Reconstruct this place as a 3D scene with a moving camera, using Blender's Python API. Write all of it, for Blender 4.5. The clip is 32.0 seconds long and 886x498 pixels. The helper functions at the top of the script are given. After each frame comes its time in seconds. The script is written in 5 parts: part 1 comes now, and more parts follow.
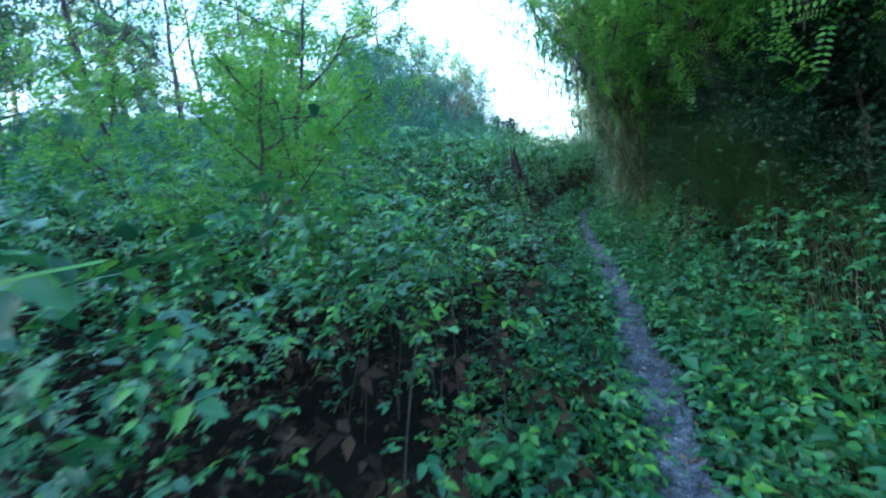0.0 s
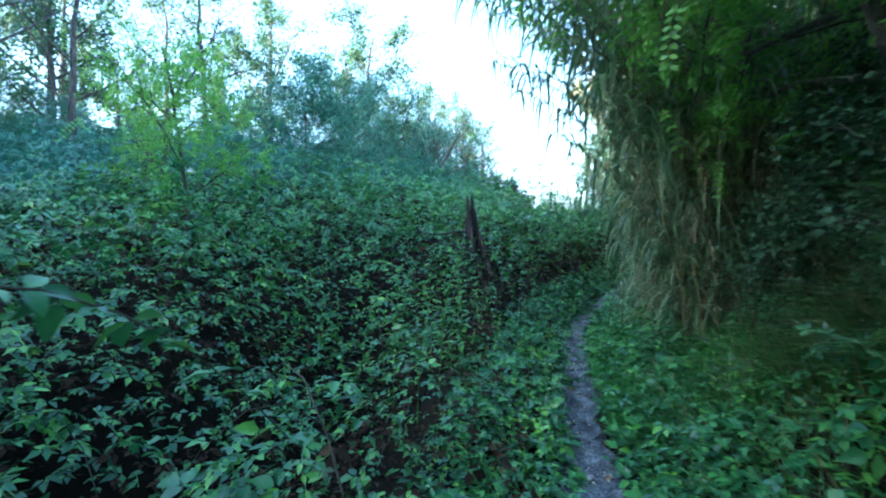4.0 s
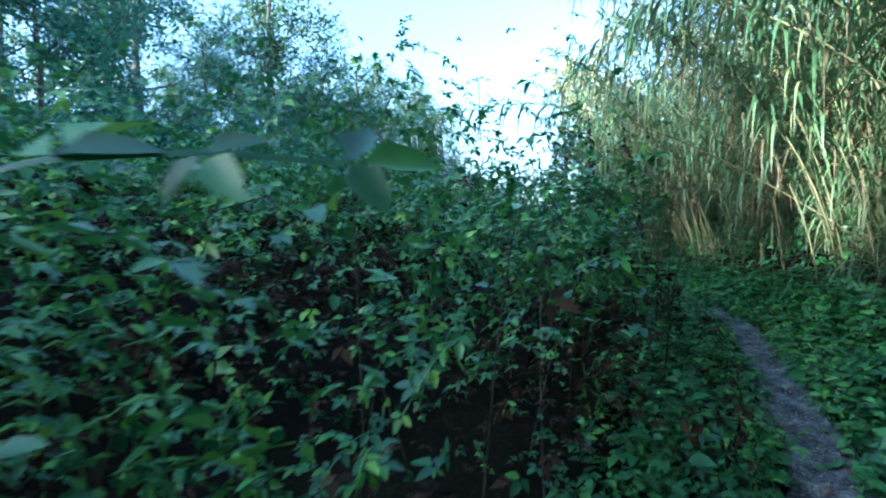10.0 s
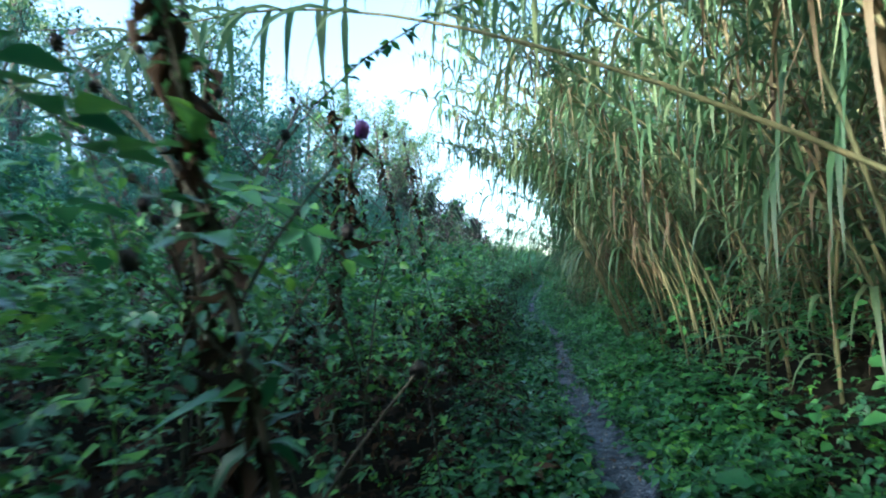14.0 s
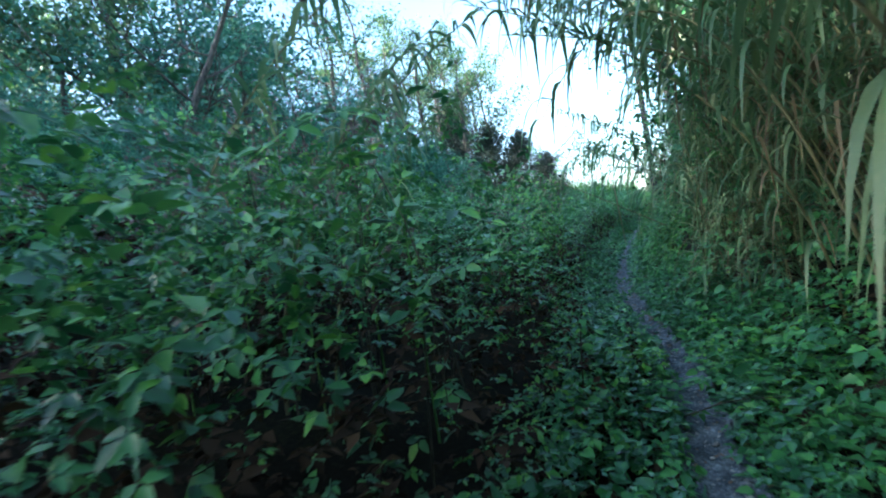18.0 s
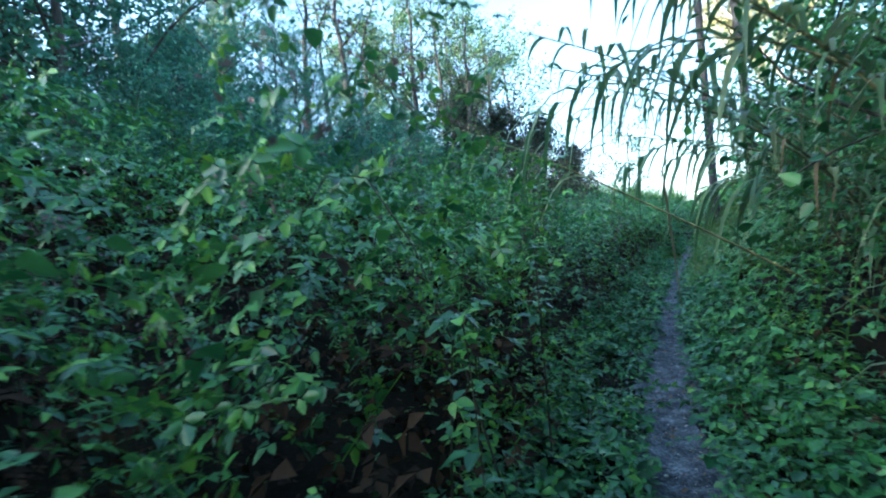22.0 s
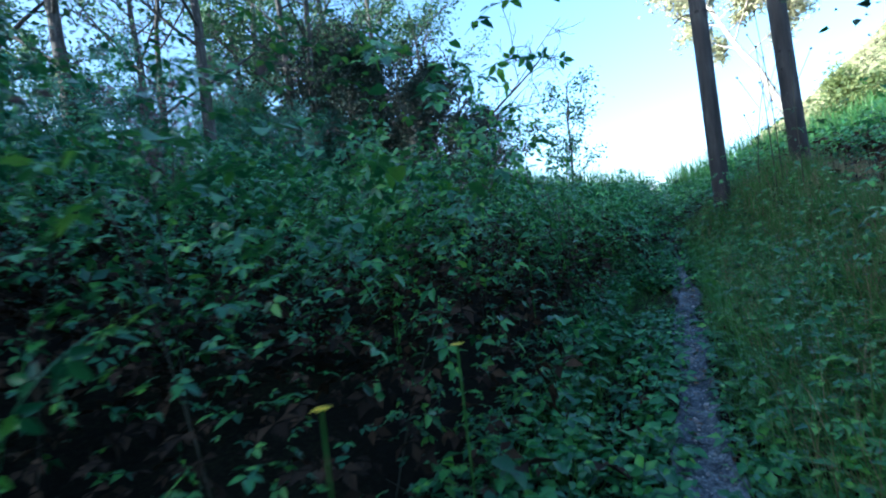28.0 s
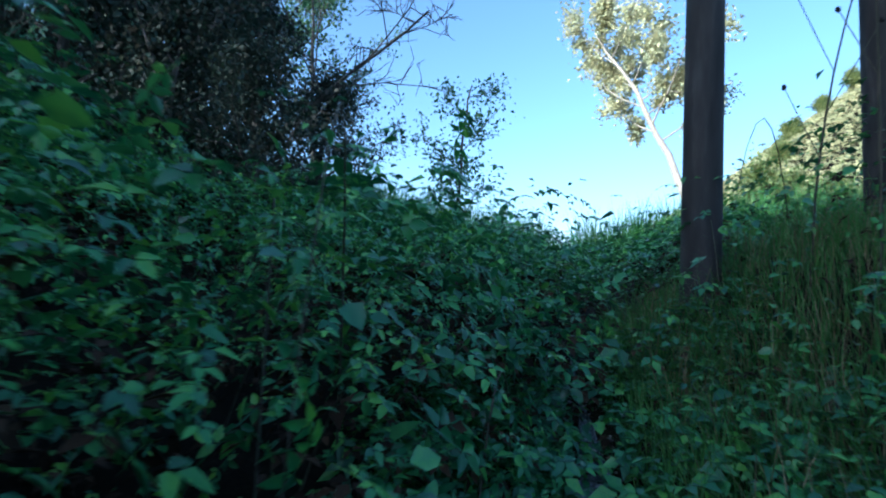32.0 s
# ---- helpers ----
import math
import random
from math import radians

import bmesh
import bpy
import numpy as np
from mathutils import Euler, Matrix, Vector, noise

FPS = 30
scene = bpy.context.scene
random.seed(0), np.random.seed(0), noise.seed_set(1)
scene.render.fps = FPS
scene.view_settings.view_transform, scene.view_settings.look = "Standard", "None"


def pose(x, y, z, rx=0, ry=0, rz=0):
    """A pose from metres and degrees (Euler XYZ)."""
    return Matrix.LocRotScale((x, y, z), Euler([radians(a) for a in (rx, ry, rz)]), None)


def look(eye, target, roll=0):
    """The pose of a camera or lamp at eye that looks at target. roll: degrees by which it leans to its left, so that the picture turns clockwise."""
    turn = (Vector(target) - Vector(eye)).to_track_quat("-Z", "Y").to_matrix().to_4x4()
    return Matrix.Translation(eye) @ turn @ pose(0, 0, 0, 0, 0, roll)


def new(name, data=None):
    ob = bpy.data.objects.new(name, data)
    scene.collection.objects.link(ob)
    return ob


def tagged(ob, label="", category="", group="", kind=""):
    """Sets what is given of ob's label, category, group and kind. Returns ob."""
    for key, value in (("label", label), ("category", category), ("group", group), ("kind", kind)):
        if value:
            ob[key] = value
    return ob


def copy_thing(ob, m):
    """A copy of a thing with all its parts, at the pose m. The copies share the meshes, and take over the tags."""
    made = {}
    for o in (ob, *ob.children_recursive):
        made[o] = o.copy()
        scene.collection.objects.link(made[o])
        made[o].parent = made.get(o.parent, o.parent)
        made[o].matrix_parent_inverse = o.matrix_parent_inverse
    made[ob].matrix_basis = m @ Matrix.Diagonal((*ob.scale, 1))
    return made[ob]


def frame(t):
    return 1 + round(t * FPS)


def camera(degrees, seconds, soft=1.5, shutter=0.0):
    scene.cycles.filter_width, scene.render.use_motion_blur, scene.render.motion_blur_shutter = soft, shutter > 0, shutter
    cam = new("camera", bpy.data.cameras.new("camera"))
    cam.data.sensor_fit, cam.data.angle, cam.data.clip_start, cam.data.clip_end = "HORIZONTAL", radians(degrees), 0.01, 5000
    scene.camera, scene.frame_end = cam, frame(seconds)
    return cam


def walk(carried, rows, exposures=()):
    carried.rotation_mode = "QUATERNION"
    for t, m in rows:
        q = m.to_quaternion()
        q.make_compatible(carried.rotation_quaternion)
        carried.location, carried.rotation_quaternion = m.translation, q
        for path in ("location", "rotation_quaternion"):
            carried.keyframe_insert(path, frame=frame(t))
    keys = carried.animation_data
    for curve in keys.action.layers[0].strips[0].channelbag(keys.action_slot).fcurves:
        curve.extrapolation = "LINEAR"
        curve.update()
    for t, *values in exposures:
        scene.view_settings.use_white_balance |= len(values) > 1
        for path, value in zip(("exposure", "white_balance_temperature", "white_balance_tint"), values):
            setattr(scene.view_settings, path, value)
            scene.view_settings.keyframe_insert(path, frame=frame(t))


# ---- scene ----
cam = camera(84.4, 32.0, soft=2.0, shutter=0.3)

# seconds, eye in metres, Euler angles in degrees
PATH = [
    (0.0, 0.047, -0.045, 1.347, 83.55, 7.58, 15.20),
    (0.5, 0.043, 0.559, 1.384, 87.84, 9.78, 9.72),
    (1.0, 0.095, 1.100, 1.446, 93.09, 11.00, 3.65),
    (1.5, 0.200, 1.624, 1.462, 91.18, 11.38, 3.54),
    (2.0, 0.204, 2.181, 1.447, 89.93, 10.28, 9.60),
    (2.5, 0.231, 2.710, 1.428, 89.68, 4.25, 10.26),
    (3.0, 0.261, 3.280, 1.458, 88.36, 5.19, 13.29),
    (3.5, 0.208, 3.853, 1.452, 92.11, 1.79, 12.15),
    (5.5, 0.027, 6.019, 1.527, 79.67, 2.57, 28.34),
    (6.0, 0.063, 6.650, 1.589, 81.58, 6.12, 20.46),
    (6.5, 0.021, 7.161, 1.652, 85.32, 7.42, 24.44),
    (7.0, -0.036, 7.718, 1.673, 83.99, 4.15, 20.35),
    (7.5, -0.052, 8.276, 1.689, 82.91, 6.66, 21.42),
    (8.0, -0.138, 8.848, 1.686, 83.60, 4.74, 26.32),
    (8.5, -0.061, 9.446, 1.712, 82.27, 4.05, 18.43),
    (9.0, -0.167, 10.006, 1.766, 85.60, 3.59, 21.00),
    (9.5, -0.029, 10.582, 1.799, 88.86, 0.72, 14.78),
    (10.0, 0.098, 11.158, 1.836, 90.32, 2.78, 13.32),
    (10.5, 0.277, 11.677, 1.914, 90.88, 3.84, 8.93),
    (11.0, 0.526, 12.218, 1.959, 93.92, 7.42, 6.37),
    (11.5, 0.666, 12.705, 2.020, 95.70, 3.68, 8.49),
    (12.0, 0.917, 13.187, 2.094, 97.16, 3.71, 9.14),
    (12.5, 0.942, 13.727, 2.082, 90.83, -1.18, 25.65),
    (13.0, 1.086, 14.271, 2.091, 86.43, -3.47, 27.94),
    (13.5, 1.263, 14.735, 2.191, 91.68, 3.20, 20.18),
    (14.0, 1.383, 15.307, 2.177, 93.96, 5.18, 14.77),
    (14.5, 1.461, 15.835, 2.232, 90.78, 4.41, 21.18),
    (16.5, 1.474, 18.271, 2.275, 91.14, 7.00, 29.67),
    (17.0, 1.303, 18.841, 2.255, 89.90, 7.06, 33.71),
    (17.5, 1.172, 19.498, 2.189, 90.33, 7.85, 30.03),
    (18.0, 1.088, 20.142, 2.204, 89.49, 9.17, 25.10),
    (18.5, 0.977, 20.666, 2.199, 92.30, 6.00, 25.83),
    (19.0, 1.024, 21.294, 2.209, 92.56, 2.04, 22.01),
    (19.5, 0.968, 21.846, 2.182, 91.60, 1.01, 24.82),
    (20.0, 1.009, 22.476, 2.220, 92.17, 2.50, 17.00),
    (20.5, 0.969, 23.123, 2.277, 91.79, 4.71, 17.57),
    (21.0, 0.826, 23.611, 2.292, 92.26, 5.65, 18.46),
    (21.5, 0.796, 24.173, 2.315, 89.48, 9.47, 16.36),
    (22.0, 0.585, 24.841, 2.279, 89.99, 5.13, 28.85),
    (22.5, 0.517, 25.362, 2.242, 85.17, 3.07, 26.23),
    (23.0, 0.431, 25.964, 2.281, 84.29, 5.04, 29.98),
    (23.5, 0.418, 26.539, 2.284, 86.23, 6.84, 26.77),
    (24.0, 0.253, 27.197, 2.273, 86.95, 6.97, 22.80),
    (24.5, 0.185, 27.830, 2.235, 87.46, 9.02, 24.98),
    (25.0, 0.091, 28.503, 2.103, 81.44, 11.37, 22.47),
    (25.5, 0.031, 29.050, 2.129, 83.51, 5.18, 25.92),
    (26.0, 0.138, 29.826, 2.139, 85.08, 4.36, 19.26),
    (26.5, 0.011, 30.487, 2.219, 89.51, 3.23, 23.36),
    (28.5, -0.066, 32.749, 2.362, 90.56, 8.46, 25.07),
    (29.0, -0.083, 33.408, 2.379, 94.21, 7.69, 27.35),
    (29.5, -0.051, 34.084, 2.375, 94.66, 8.09, 19.54),
    (30.0, -0.152, 34.594, 2.346, 93.33, 7.20, 21.72),
    (30.5, -0.107, 35.156, 2.401, 94.47, 5.59, 20.96),
    (31.0, -0.040, 35.693, 2.468, 96.80, 4.24, 16.44),
    (31.5, -0.118, 36.259, 2.470, 95.58, 0.19, 13.02),
    (32.0, -0.082, 36.857, 2.459, 93.86, -3.06, 13.22),
]
EXPOSURES = [(0.0, 3.5, 5200, 3), (3.5, 3.5, 5200, 2), (5.5, 3.7, 5050, 1), (6.5, 3.55, 4900, 0), (8.0, 3.1, 5000, 2), (9.0, 3.32, 5000, 2), (10.0, 2.97, 5000, 3), (11.6, 2.32, 5500, 3), (12.8, 2.32, 5700, 3), (14.5, 3.3, 5500, 3), (17.0, 2.92, 5500, 3), (19.0, 3.27, 5400, 3), (20.5, 3.17, 5400, 3), (22.0, 3.12, 5400, 3), (24.0, 3.57, 5300, 2), (26.5, 3.62, 4850, 2),
             (28.4, 1.98, 4850, 4), (30.5, 1.78, 4750, 4), (32.0, 1.62, 4750, 4)]
walk(cam, [(t, pose(x, y, z, a, b, c)) for t, x, y, z, a, b, c in PATH], EXPOSURES)

# ---- light: a low sun behind and to the left, and the open sky ----
SUN_ELEVATION, SUN_TURN = 18.0, 222.0      # degrees; the turn is clockwise from +y
world = bpy.data.worlds.new("sky")
scene.world = world
world.use_nodes = True
sky = world.node_tree.nodes.new("ShaderNodeTexSky")
sky.sky_type = "NISHITA"
sky.sun_disc = False
sky.sun_elevation = radians(SUN_ELEVATION)
sky.sun_rotation = radians(SUN_TURN)
sky.dust_density = 2.0
back = world.node_tree.nodes["Background"]
back.inputs["Strength"].default_value = 0.12
world.node_tree.links.new(sky.outputs["Color"], back.inputs["Color"])
lamp = bpy.data.lights.new("sun", "SUN")
lamp.energy, lamp.angle, lamp.color = 4.2, radians(0.6), (1.0, 0.9, 0.74)
sun = new("sun", lamp)
away = Vector((math.sin(radians(SUN_TURN)), math.cos(radians(SUN_TURN)), math.tan(radians(SUN_ELEVATION))))
sun.matrix_world = look(away * 60, (0, 0, 0))

# ---- plan: the trail, its height, and the slopes beside it ----
TRAIL_Y = np.array([-60, -4, 0, 2, 4, 6, 8, 10, 11, 12, 13, 14, 16, 18, 20, 22, 24, 26, 28, 30, 32, 34, 36, 38, 41, 44, 60.0])
TRAIL_X = np.array([.2, .2, .2, .34, .34, .27, .12, .08, .28, .6, .95, 1.25, 1.62, 1.55, 1.25, 1.15, 1.0, .6, .28, .12, .02, -.02, .02, .08, .0, .1, .3])
RISE_Y = np.array([-800, -60, -4, 0, 2, 4, 6, 8, 10, 12, 14, 16, 18, 20, 22, 24, 26, 28, 30, 32, 34, 36, 38, 41, 44, 48, 52, 57, 75, 110, 200, 900.0])
RISE_Z = np.array([-3, -1.5, 0, .02, .09, .12, .19, .31, .4, .6, .76, .88, .92, .9, .89, .9, .88, .85, .86, .93, 1.01, 1.12, 1.22, 1.55, 1.95, 2.25, 2.35, 2.35, .6, -5, -11, -14])
LEFT_D = np.array([0, .35, 1, 2.5, 4, 6, 8, 12, 16, 22, 30, 60, 900.0])
LEFT_Z = np.array([0, 0, .12, .5, 1.0, 1.8, 2.5, 3.7, 4.6, 5.4, 5.8, 5.5, 3])
RIGHT_D = np.array([0, .35, .8, 1.5, 3, 5, 8, 15, 40, 900.0])
RIGHT_Z = np.array([0, 0, .14, .45, .9, 1.15, 1.2, .6, -2, -6])


def waves(x, y, size, seed):
    """Smooth uneven relief between about -1 and 1."""
    r = np.random.RandomState(seed)
    total = 0
    for k in range(7):
        a, f, p = r.uniform(0, 6.28), (0.6 + 1.5 * r.rand()) * 6.28 / size, r.uniform(0, 6.28)
        total = total + np.sin((x * np.cos(a) + y * np.sin(a)) * f + p + 0.8 * np.sin((x * np.sin(a) - y * np.cos(a)) * f * 0.7 + 2 * p))
    return total / 4.0


def trail_x(y):
    w = 0.5
    return (np.interp(y - w, TRAIL_Y, TRAIL_X) + np.interp(y, TRAIL_Y, TRAIL_X) + np.interp(y + w, TRAIL_Y, TRAIL_X)) / 3


def path_half(y):
    """Half the usual width of the trodden strip."""
    return 0.118 * np.interp(y, [0, 4, 9, 11, 14, 19, 22, 25, 27, 29, 31, 34, 41], [1.25, 1.25, 1.2, 1.1, 1.4, 1.4, 1.05, 1.15, 1.55, 1.6, 1.2, 0.85, 0.7])


def ground_z(x, y):
    x, y = np.asarray(x, float), np.asarray(y, float)
    s = x - trail_x(y)
    z = np.interp(y, RISE_Y, RISE_Z)
    far = np.clip((y - 55) / 40, 0, 1)
    left = np.interp(-s, LEFT_D, LEFT_Z) * (1 - 0.75 * far) * np.interp(y, [-10, 12, 19, 30, 38, 50], [0.55, 0.55, 0.75, 0.95, 0.8, 0.72])
    left = left - 0.75 * np.exp(-((-s - 1.9) / 0.8) ** 2) * np.clip((y - 4) / 2, 0, 1) * np.clip((10.5 - y) / 2, 0, 1)
    right = np.interp(s, RIGHT_D, RIGHT_Z) * np.interp(y, [36, 40, 48, 60], [1, 0.6, 0.6, 1]) + 0.6 * np.exp(-((y - 40.3) / 1.5) ** 2 - ((s - 1.4) / 1.0) ** 2) + 0.8 * np.exp(-((y - 5.9) / 1.1) ** 2 - ((s - 1.35) / 0.45) ** 2)
    z = z + np.where(s < 0, left, right)
    d = np.abs(s)
    z = z + waves(x, y, 2.2, 3) * 0.07 * np.clip((d - 0.35) / 1.2, 0, 1) + waves(x, y, 9, 4) * 0.3 * np.clip((d - 3) / 6, 0, 1)
    z = z + 95 * np.exp(-((x - 125) / 95) ** 2 - ((y - 200) / 85) ** 2) + 6 * np.exp(-((x - 40) / 25) ** 2 - ((y - 100) / 25) ** 2)
    # unseen wooded hill added behind to keep the low sun off the path; its dip lights the reeds
    k, m = -0.67 * (x - 2) - 0.74 * (y - 15), -0.74 * (x - 2) + 0.67 * (y - 15)
    z = z + np.interp(m, [-60, -10, -6, -3, -0.8, 0.2, 2, 3.2, 5.5, 11, 20, 34], [24, 24, 17.0, 15.9, 15.6, 14.8, 14.8, 16.2, 17.6, 23, 24, 0]) * np.exp(-((k - 48) / 13) ** 2)
    return z - 0.02 * np.clip((0.42 - d) / 0.1, 0, 1)


# ---- materials ----
def material(name, build):
    m = bpy.data.materials.new(name)
    m.use_nodes = True
    n, l = m.node_tree.nodes, m.node_tree.links
    build(m, n, l, n["Principled BSDF"], n["Material Output"])
    return m


def ramp(n, stops):
    r = n.new("ShaderNodeValToRGB")
    e = r.color_ramp.elements
    e[0].position, e[0].color = stops[0][0], (*stops[0][1], 1)
    e[1].position, e[1].color = stops[-1][0], (*stops[-1][1], 1)
    for p, c in stops[1:-1]:
        q = e.new(p)
        q.color = (*c, 1)
    return r


def noise_node(n, l, scale, detail=4.0, rough=0.6):
    tc, t = n.new("ShaderNodeNewGeometry"), n.new("ShaderNodeTexNoise")
    t.inputs["Scale"].default_value, t.inputs["Detail"].default_value, t.inputs["Roughness"].default_value = scale, detail, rough
    l.new(tc.outputs["Position"], t.inputs["Vector"])
    return t


def leafy(name, stops, rough=0.45, through_light=0.35, patch=1.2, gloss=0.5):
    """Thin leaf: its colour varies from leaf to leaf and from patch to patch, and light shines through it."""
    def build(m, n, l, b, out):
        g = n.new("ShaderNodeNewGeometry")
        big = noise_node(n, l, patch, 3)
        fine = noise_node(n, l, 60, 2)
        add = n.new("ShaderNodeMath"); add.operation = "MULTIPLY_ADD"
        add.inputs[1].default_value = 0.55
        l.new(g.outputs["Random Per Island"], add.inputs[0])
        mul = n.new("ShaderNodeMath"); mul.operation = "MULTIPLY"; mul.inputs[1].default_value = 0.6
        l.new(big.outputs["Fac"], mul.inputs[0])
        l.new(mul.outputs[0], add.inputs[2])
        add2 = n.new("ShaderNodeMath"); add2.operation = "MULTIPLY_ADD"; add2.inputs[1].default_value = 0.22
        l.new(fine.outputs["Fac"], add2.inputs[0]); l.new(add.outputs[0], add2.inputs[2])
        sub = n.new("ShaderNodeMath"); sub.operation = "SUBTRACT"; sub.inputs[1].default_value = 0.18
        l.new(add2.outputs[0], sub.inputs[0])
        r = ramp(n, stops)
        l.new(sub.outputs[0], r.inputs["Fac"])
        l.new(r.outputs["Color"], b.inputs["Base Color"])
        b.inputs["Roughness"].default_value = rough
        b.inputs["Specular IOR Level"].default_value = gloss
        t = n.new("ShaderNodeBsdfTranslucent")
        hs = n.new("ShaderNodeHueSaturation"); hs.inputs["Value"].default_value = 1.5; hs.inputs["Hue"].default_value = 0.48
        l.new(r.outputs["Color"], hs.inputs["Color"]); l.new(hs.outputs["Color"], t.inputs["Color"])
        mix = n.new("ShaderNodeMixShader"); mix.inputs["Fac"].default_value = through_light
        l.new(b.outputs[0], mix.inputs[1]); l.new(t.outputs[0], mix.inputs[2]); l.new(mix.outputs[0], out.inputs["Surface"])
    return material(name, build)


def rough_stuff(name, stops, scale, rough=0.9, bump=0.4, fine=40):
    def build(m, n, l, b, out):
        a, f = noise_node(n, l, scale, 6), noise_node(n, l, fine, 4)
        mx = n.new("ShaderNodeMath"); mx.operation = "MULTIPLY_ADD"; mx.inputs[1].default_value = 0.5
        half = n.new("ShaderNodeMath"); half.operation = "MULTIPLY"; half.inputs[1].default_value = 0.55
        l.new(a.outputs["Fac"], half.inputs[0]); l.new(f.outputs["Fac"], mx.inputs[0]); l.new(half.outputs[0], mx.inputs[2])
        r = ramp(n, stops)
        l.new(mx.outputs[0], r.inputs["Fac"]); l.new(r.outputs["Color"], b.inputs["Base Color"])
        b.inputs["Roughness"].default_value = rough
        b.inputs["Specular IOR Level"].default_value = 0.06
        bp = n.new("ShaderNodeBump"); bp.inputs["Strength"].default_value = bump; bp.inputs["Distance"].default_value = 0.02
        l.new(mx.outputs[0], bp.inputs["Height"]); l.new(bp.outputs["Normal"], b.inputs["Normal"])
    return material(name, build)


def stone_look(name, stops):
    def build(m, n, l, b, out):
        g, f = n.new("ShaderNodeObjectInfo"), noise_node(n, l, 45, 4)
        g2 = n.new("ShaderNodeNewGeometry")
        s = n.new("ShaderNodeMath"); s.operation = "ADD"
        l.new(g.outputs["Random"], s.inputs[0]); l.new(g2.outputs["Random Per Island"], s.inputs[1])
        fr = n.new("ShaderNodeMath"); fr.operation = "FRACT"; l.new(s.outputs[0], fr.inputs[0])
        av = n.new("ShaderNodeMath"); av.operation = "MULTIPLY_ADD"; av.inputs[1].default_value = 0.5
        l.new(f.outputs["Fac"], av.inputs[0])
        hf = n.new("ShaderNodeMath"); hf.operation = "MULTIPLY"; hf.inputs[1].default_value = 0.6
        l.new(fr.outputs[0], hf.inputs[0]); l.new(hf.outputs[0], av.inputs[2])
        r = ramp(n, stops)
        l.new(av.outputs[0], r.inputs["Fac"]); l.new(r.outputs["Color"], b.inputs["Base Color"])
        b.inputs["Roughness"].default_value = 0.75
    return material(name, build)


def bark(name, stops, across=14.0):
    def build(m, n, l, b, out):
        tc, mp, t = n.new("ShaderNodeNewGeometry"), n.new("ShaderNodeMapping"), n.new("ShaderNodeTexNoise")
        mp.inputs["Scale"].default_value = (across, across, across * 0.16)
        t.inputs["Scale"].default_value, t.inputs["Detail"].default_value = 1.6, 7
        l.new(tc.outputs["Position"], mp.inputs["Vector"]); l.new(mp.outputs["Vector"], t.inputs["Vector"])
        r = ramp(n, stops)
        l.new(t.outputs["Fac"], r.inputs["Fac"]); l.new(r.outputs["Color"], b.inputs["Base Color"])
        b.inputs["Roughness"].default_value = 0.85
        bp = n.new("ShaderNodeBump"); bp.inputs["Strength"].default_value = 0.7; bp.inputs["Distance"].default_value = 0.02
        l.new(t.outputs["Fac"], bp.inputs["Height"]); l.new(bp.outputs["Normal"], b.inputs["Normal"])
    return material(name, build)


BRAMBLE = leafy("bramble_leaf", [(0.12, (0.018, 0.068, 0.034)), (0.4, (0.038, 0.136, 0.054)), (0.64, (0.075, 0.24, 0.052)), (0.86, (0.19, 0.41, 0.045))], 0.36, 0.2, 0.7)
HERB = leafy("herb_leaf", [(0.15, (0.014, 0.06, 0.025)), (0.5, (0.035, 0.15, 0.045)), (0.88, (0.1, 0.29, 0.06))], 0.45, 0.16, 1.5)
# deep shade on the bank is put into this very dark leaf colour
GLOOM = leafy("shaded_bank_leaf", [(0.1, (0.01, 0.03, 0.016)), (0.5, (0.024, 0.066, 0.03)), (0.95, (0.055, 0.12, 0.045))], 0.6, 0.15, 0.8, 0.25)
# the haze over the slope is put into this blue-green leaf colour
HAZE_SHRUB = leafy("hazy_shrub_leaf", [(0.1, (0.022, 0.08, 0.062)), (0.5, (0.052, 0.165, 0.115)), (0.92, (0.12, 0.28, 0.15))], 0.5, 0.25, 0.5)
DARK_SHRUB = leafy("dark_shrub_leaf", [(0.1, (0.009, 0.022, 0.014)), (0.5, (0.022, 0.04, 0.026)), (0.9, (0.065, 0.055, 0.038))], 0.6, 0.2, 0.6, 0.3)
LOCUST = leafy("locust_leaf", [(0.1, (0.05, 0.16, 0.028)), (0.5, (0.11, 0.3, 0.042)), (0.95, (0.22, 0.43, 0.06))], 0.5, 0.45, 0.8)
TREE = leafy("tree_leaf", [(0.1, (0.02, 0.06, 0.03)), (0.5, (0.05, 0.12, 0.05)), (0.95, (0.14, 0.2, 0.07))], 0.5, 0.35, 0.35)
# warm sunlight is put into the next two leaf colours
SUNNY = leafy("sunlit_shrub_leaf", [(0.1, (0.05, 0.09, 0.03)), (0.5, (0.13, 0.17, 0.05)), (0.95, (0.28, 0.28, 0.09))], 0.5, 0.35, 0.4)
GOLD = leafy("sunlit_poplar_leaf", [(0.1, (0.2, 0.24, 0.13)), (0.5, (0.38, 0.38, 0.22)), (0.95, (0.6, 0.54, 0.3))], 0.5, 0.4, 0.4)
REED = leafy("reed_leaf", [(0.1, (0.05, 0.12, 0.05)), (0.45, (0.1, 0.185, 0.085)), (0.78, (0.22, 0.27, 0.125)), (0.97, (0.42, 0.35, 0.18))], 0.4, 0.3, 0.7)
REED_DRY = leafy("dry_reed_leaf", [(0.1, (0.09, 0.065, 0.035)), (0.6, (0.2, 0.15, 0.08)), (0.95, (0.34, 0.28, 0.16))], 0.6, 0.25, 1.5)
GRASS = leafy("grass_blade", [(0.1, (0.045, 0.13, 0.03)), (0.55, (0.08, 0.22, 0.045)), (0.95, (0.18, 0.27, 0.075))], 0.5, 0.35, 1.3)
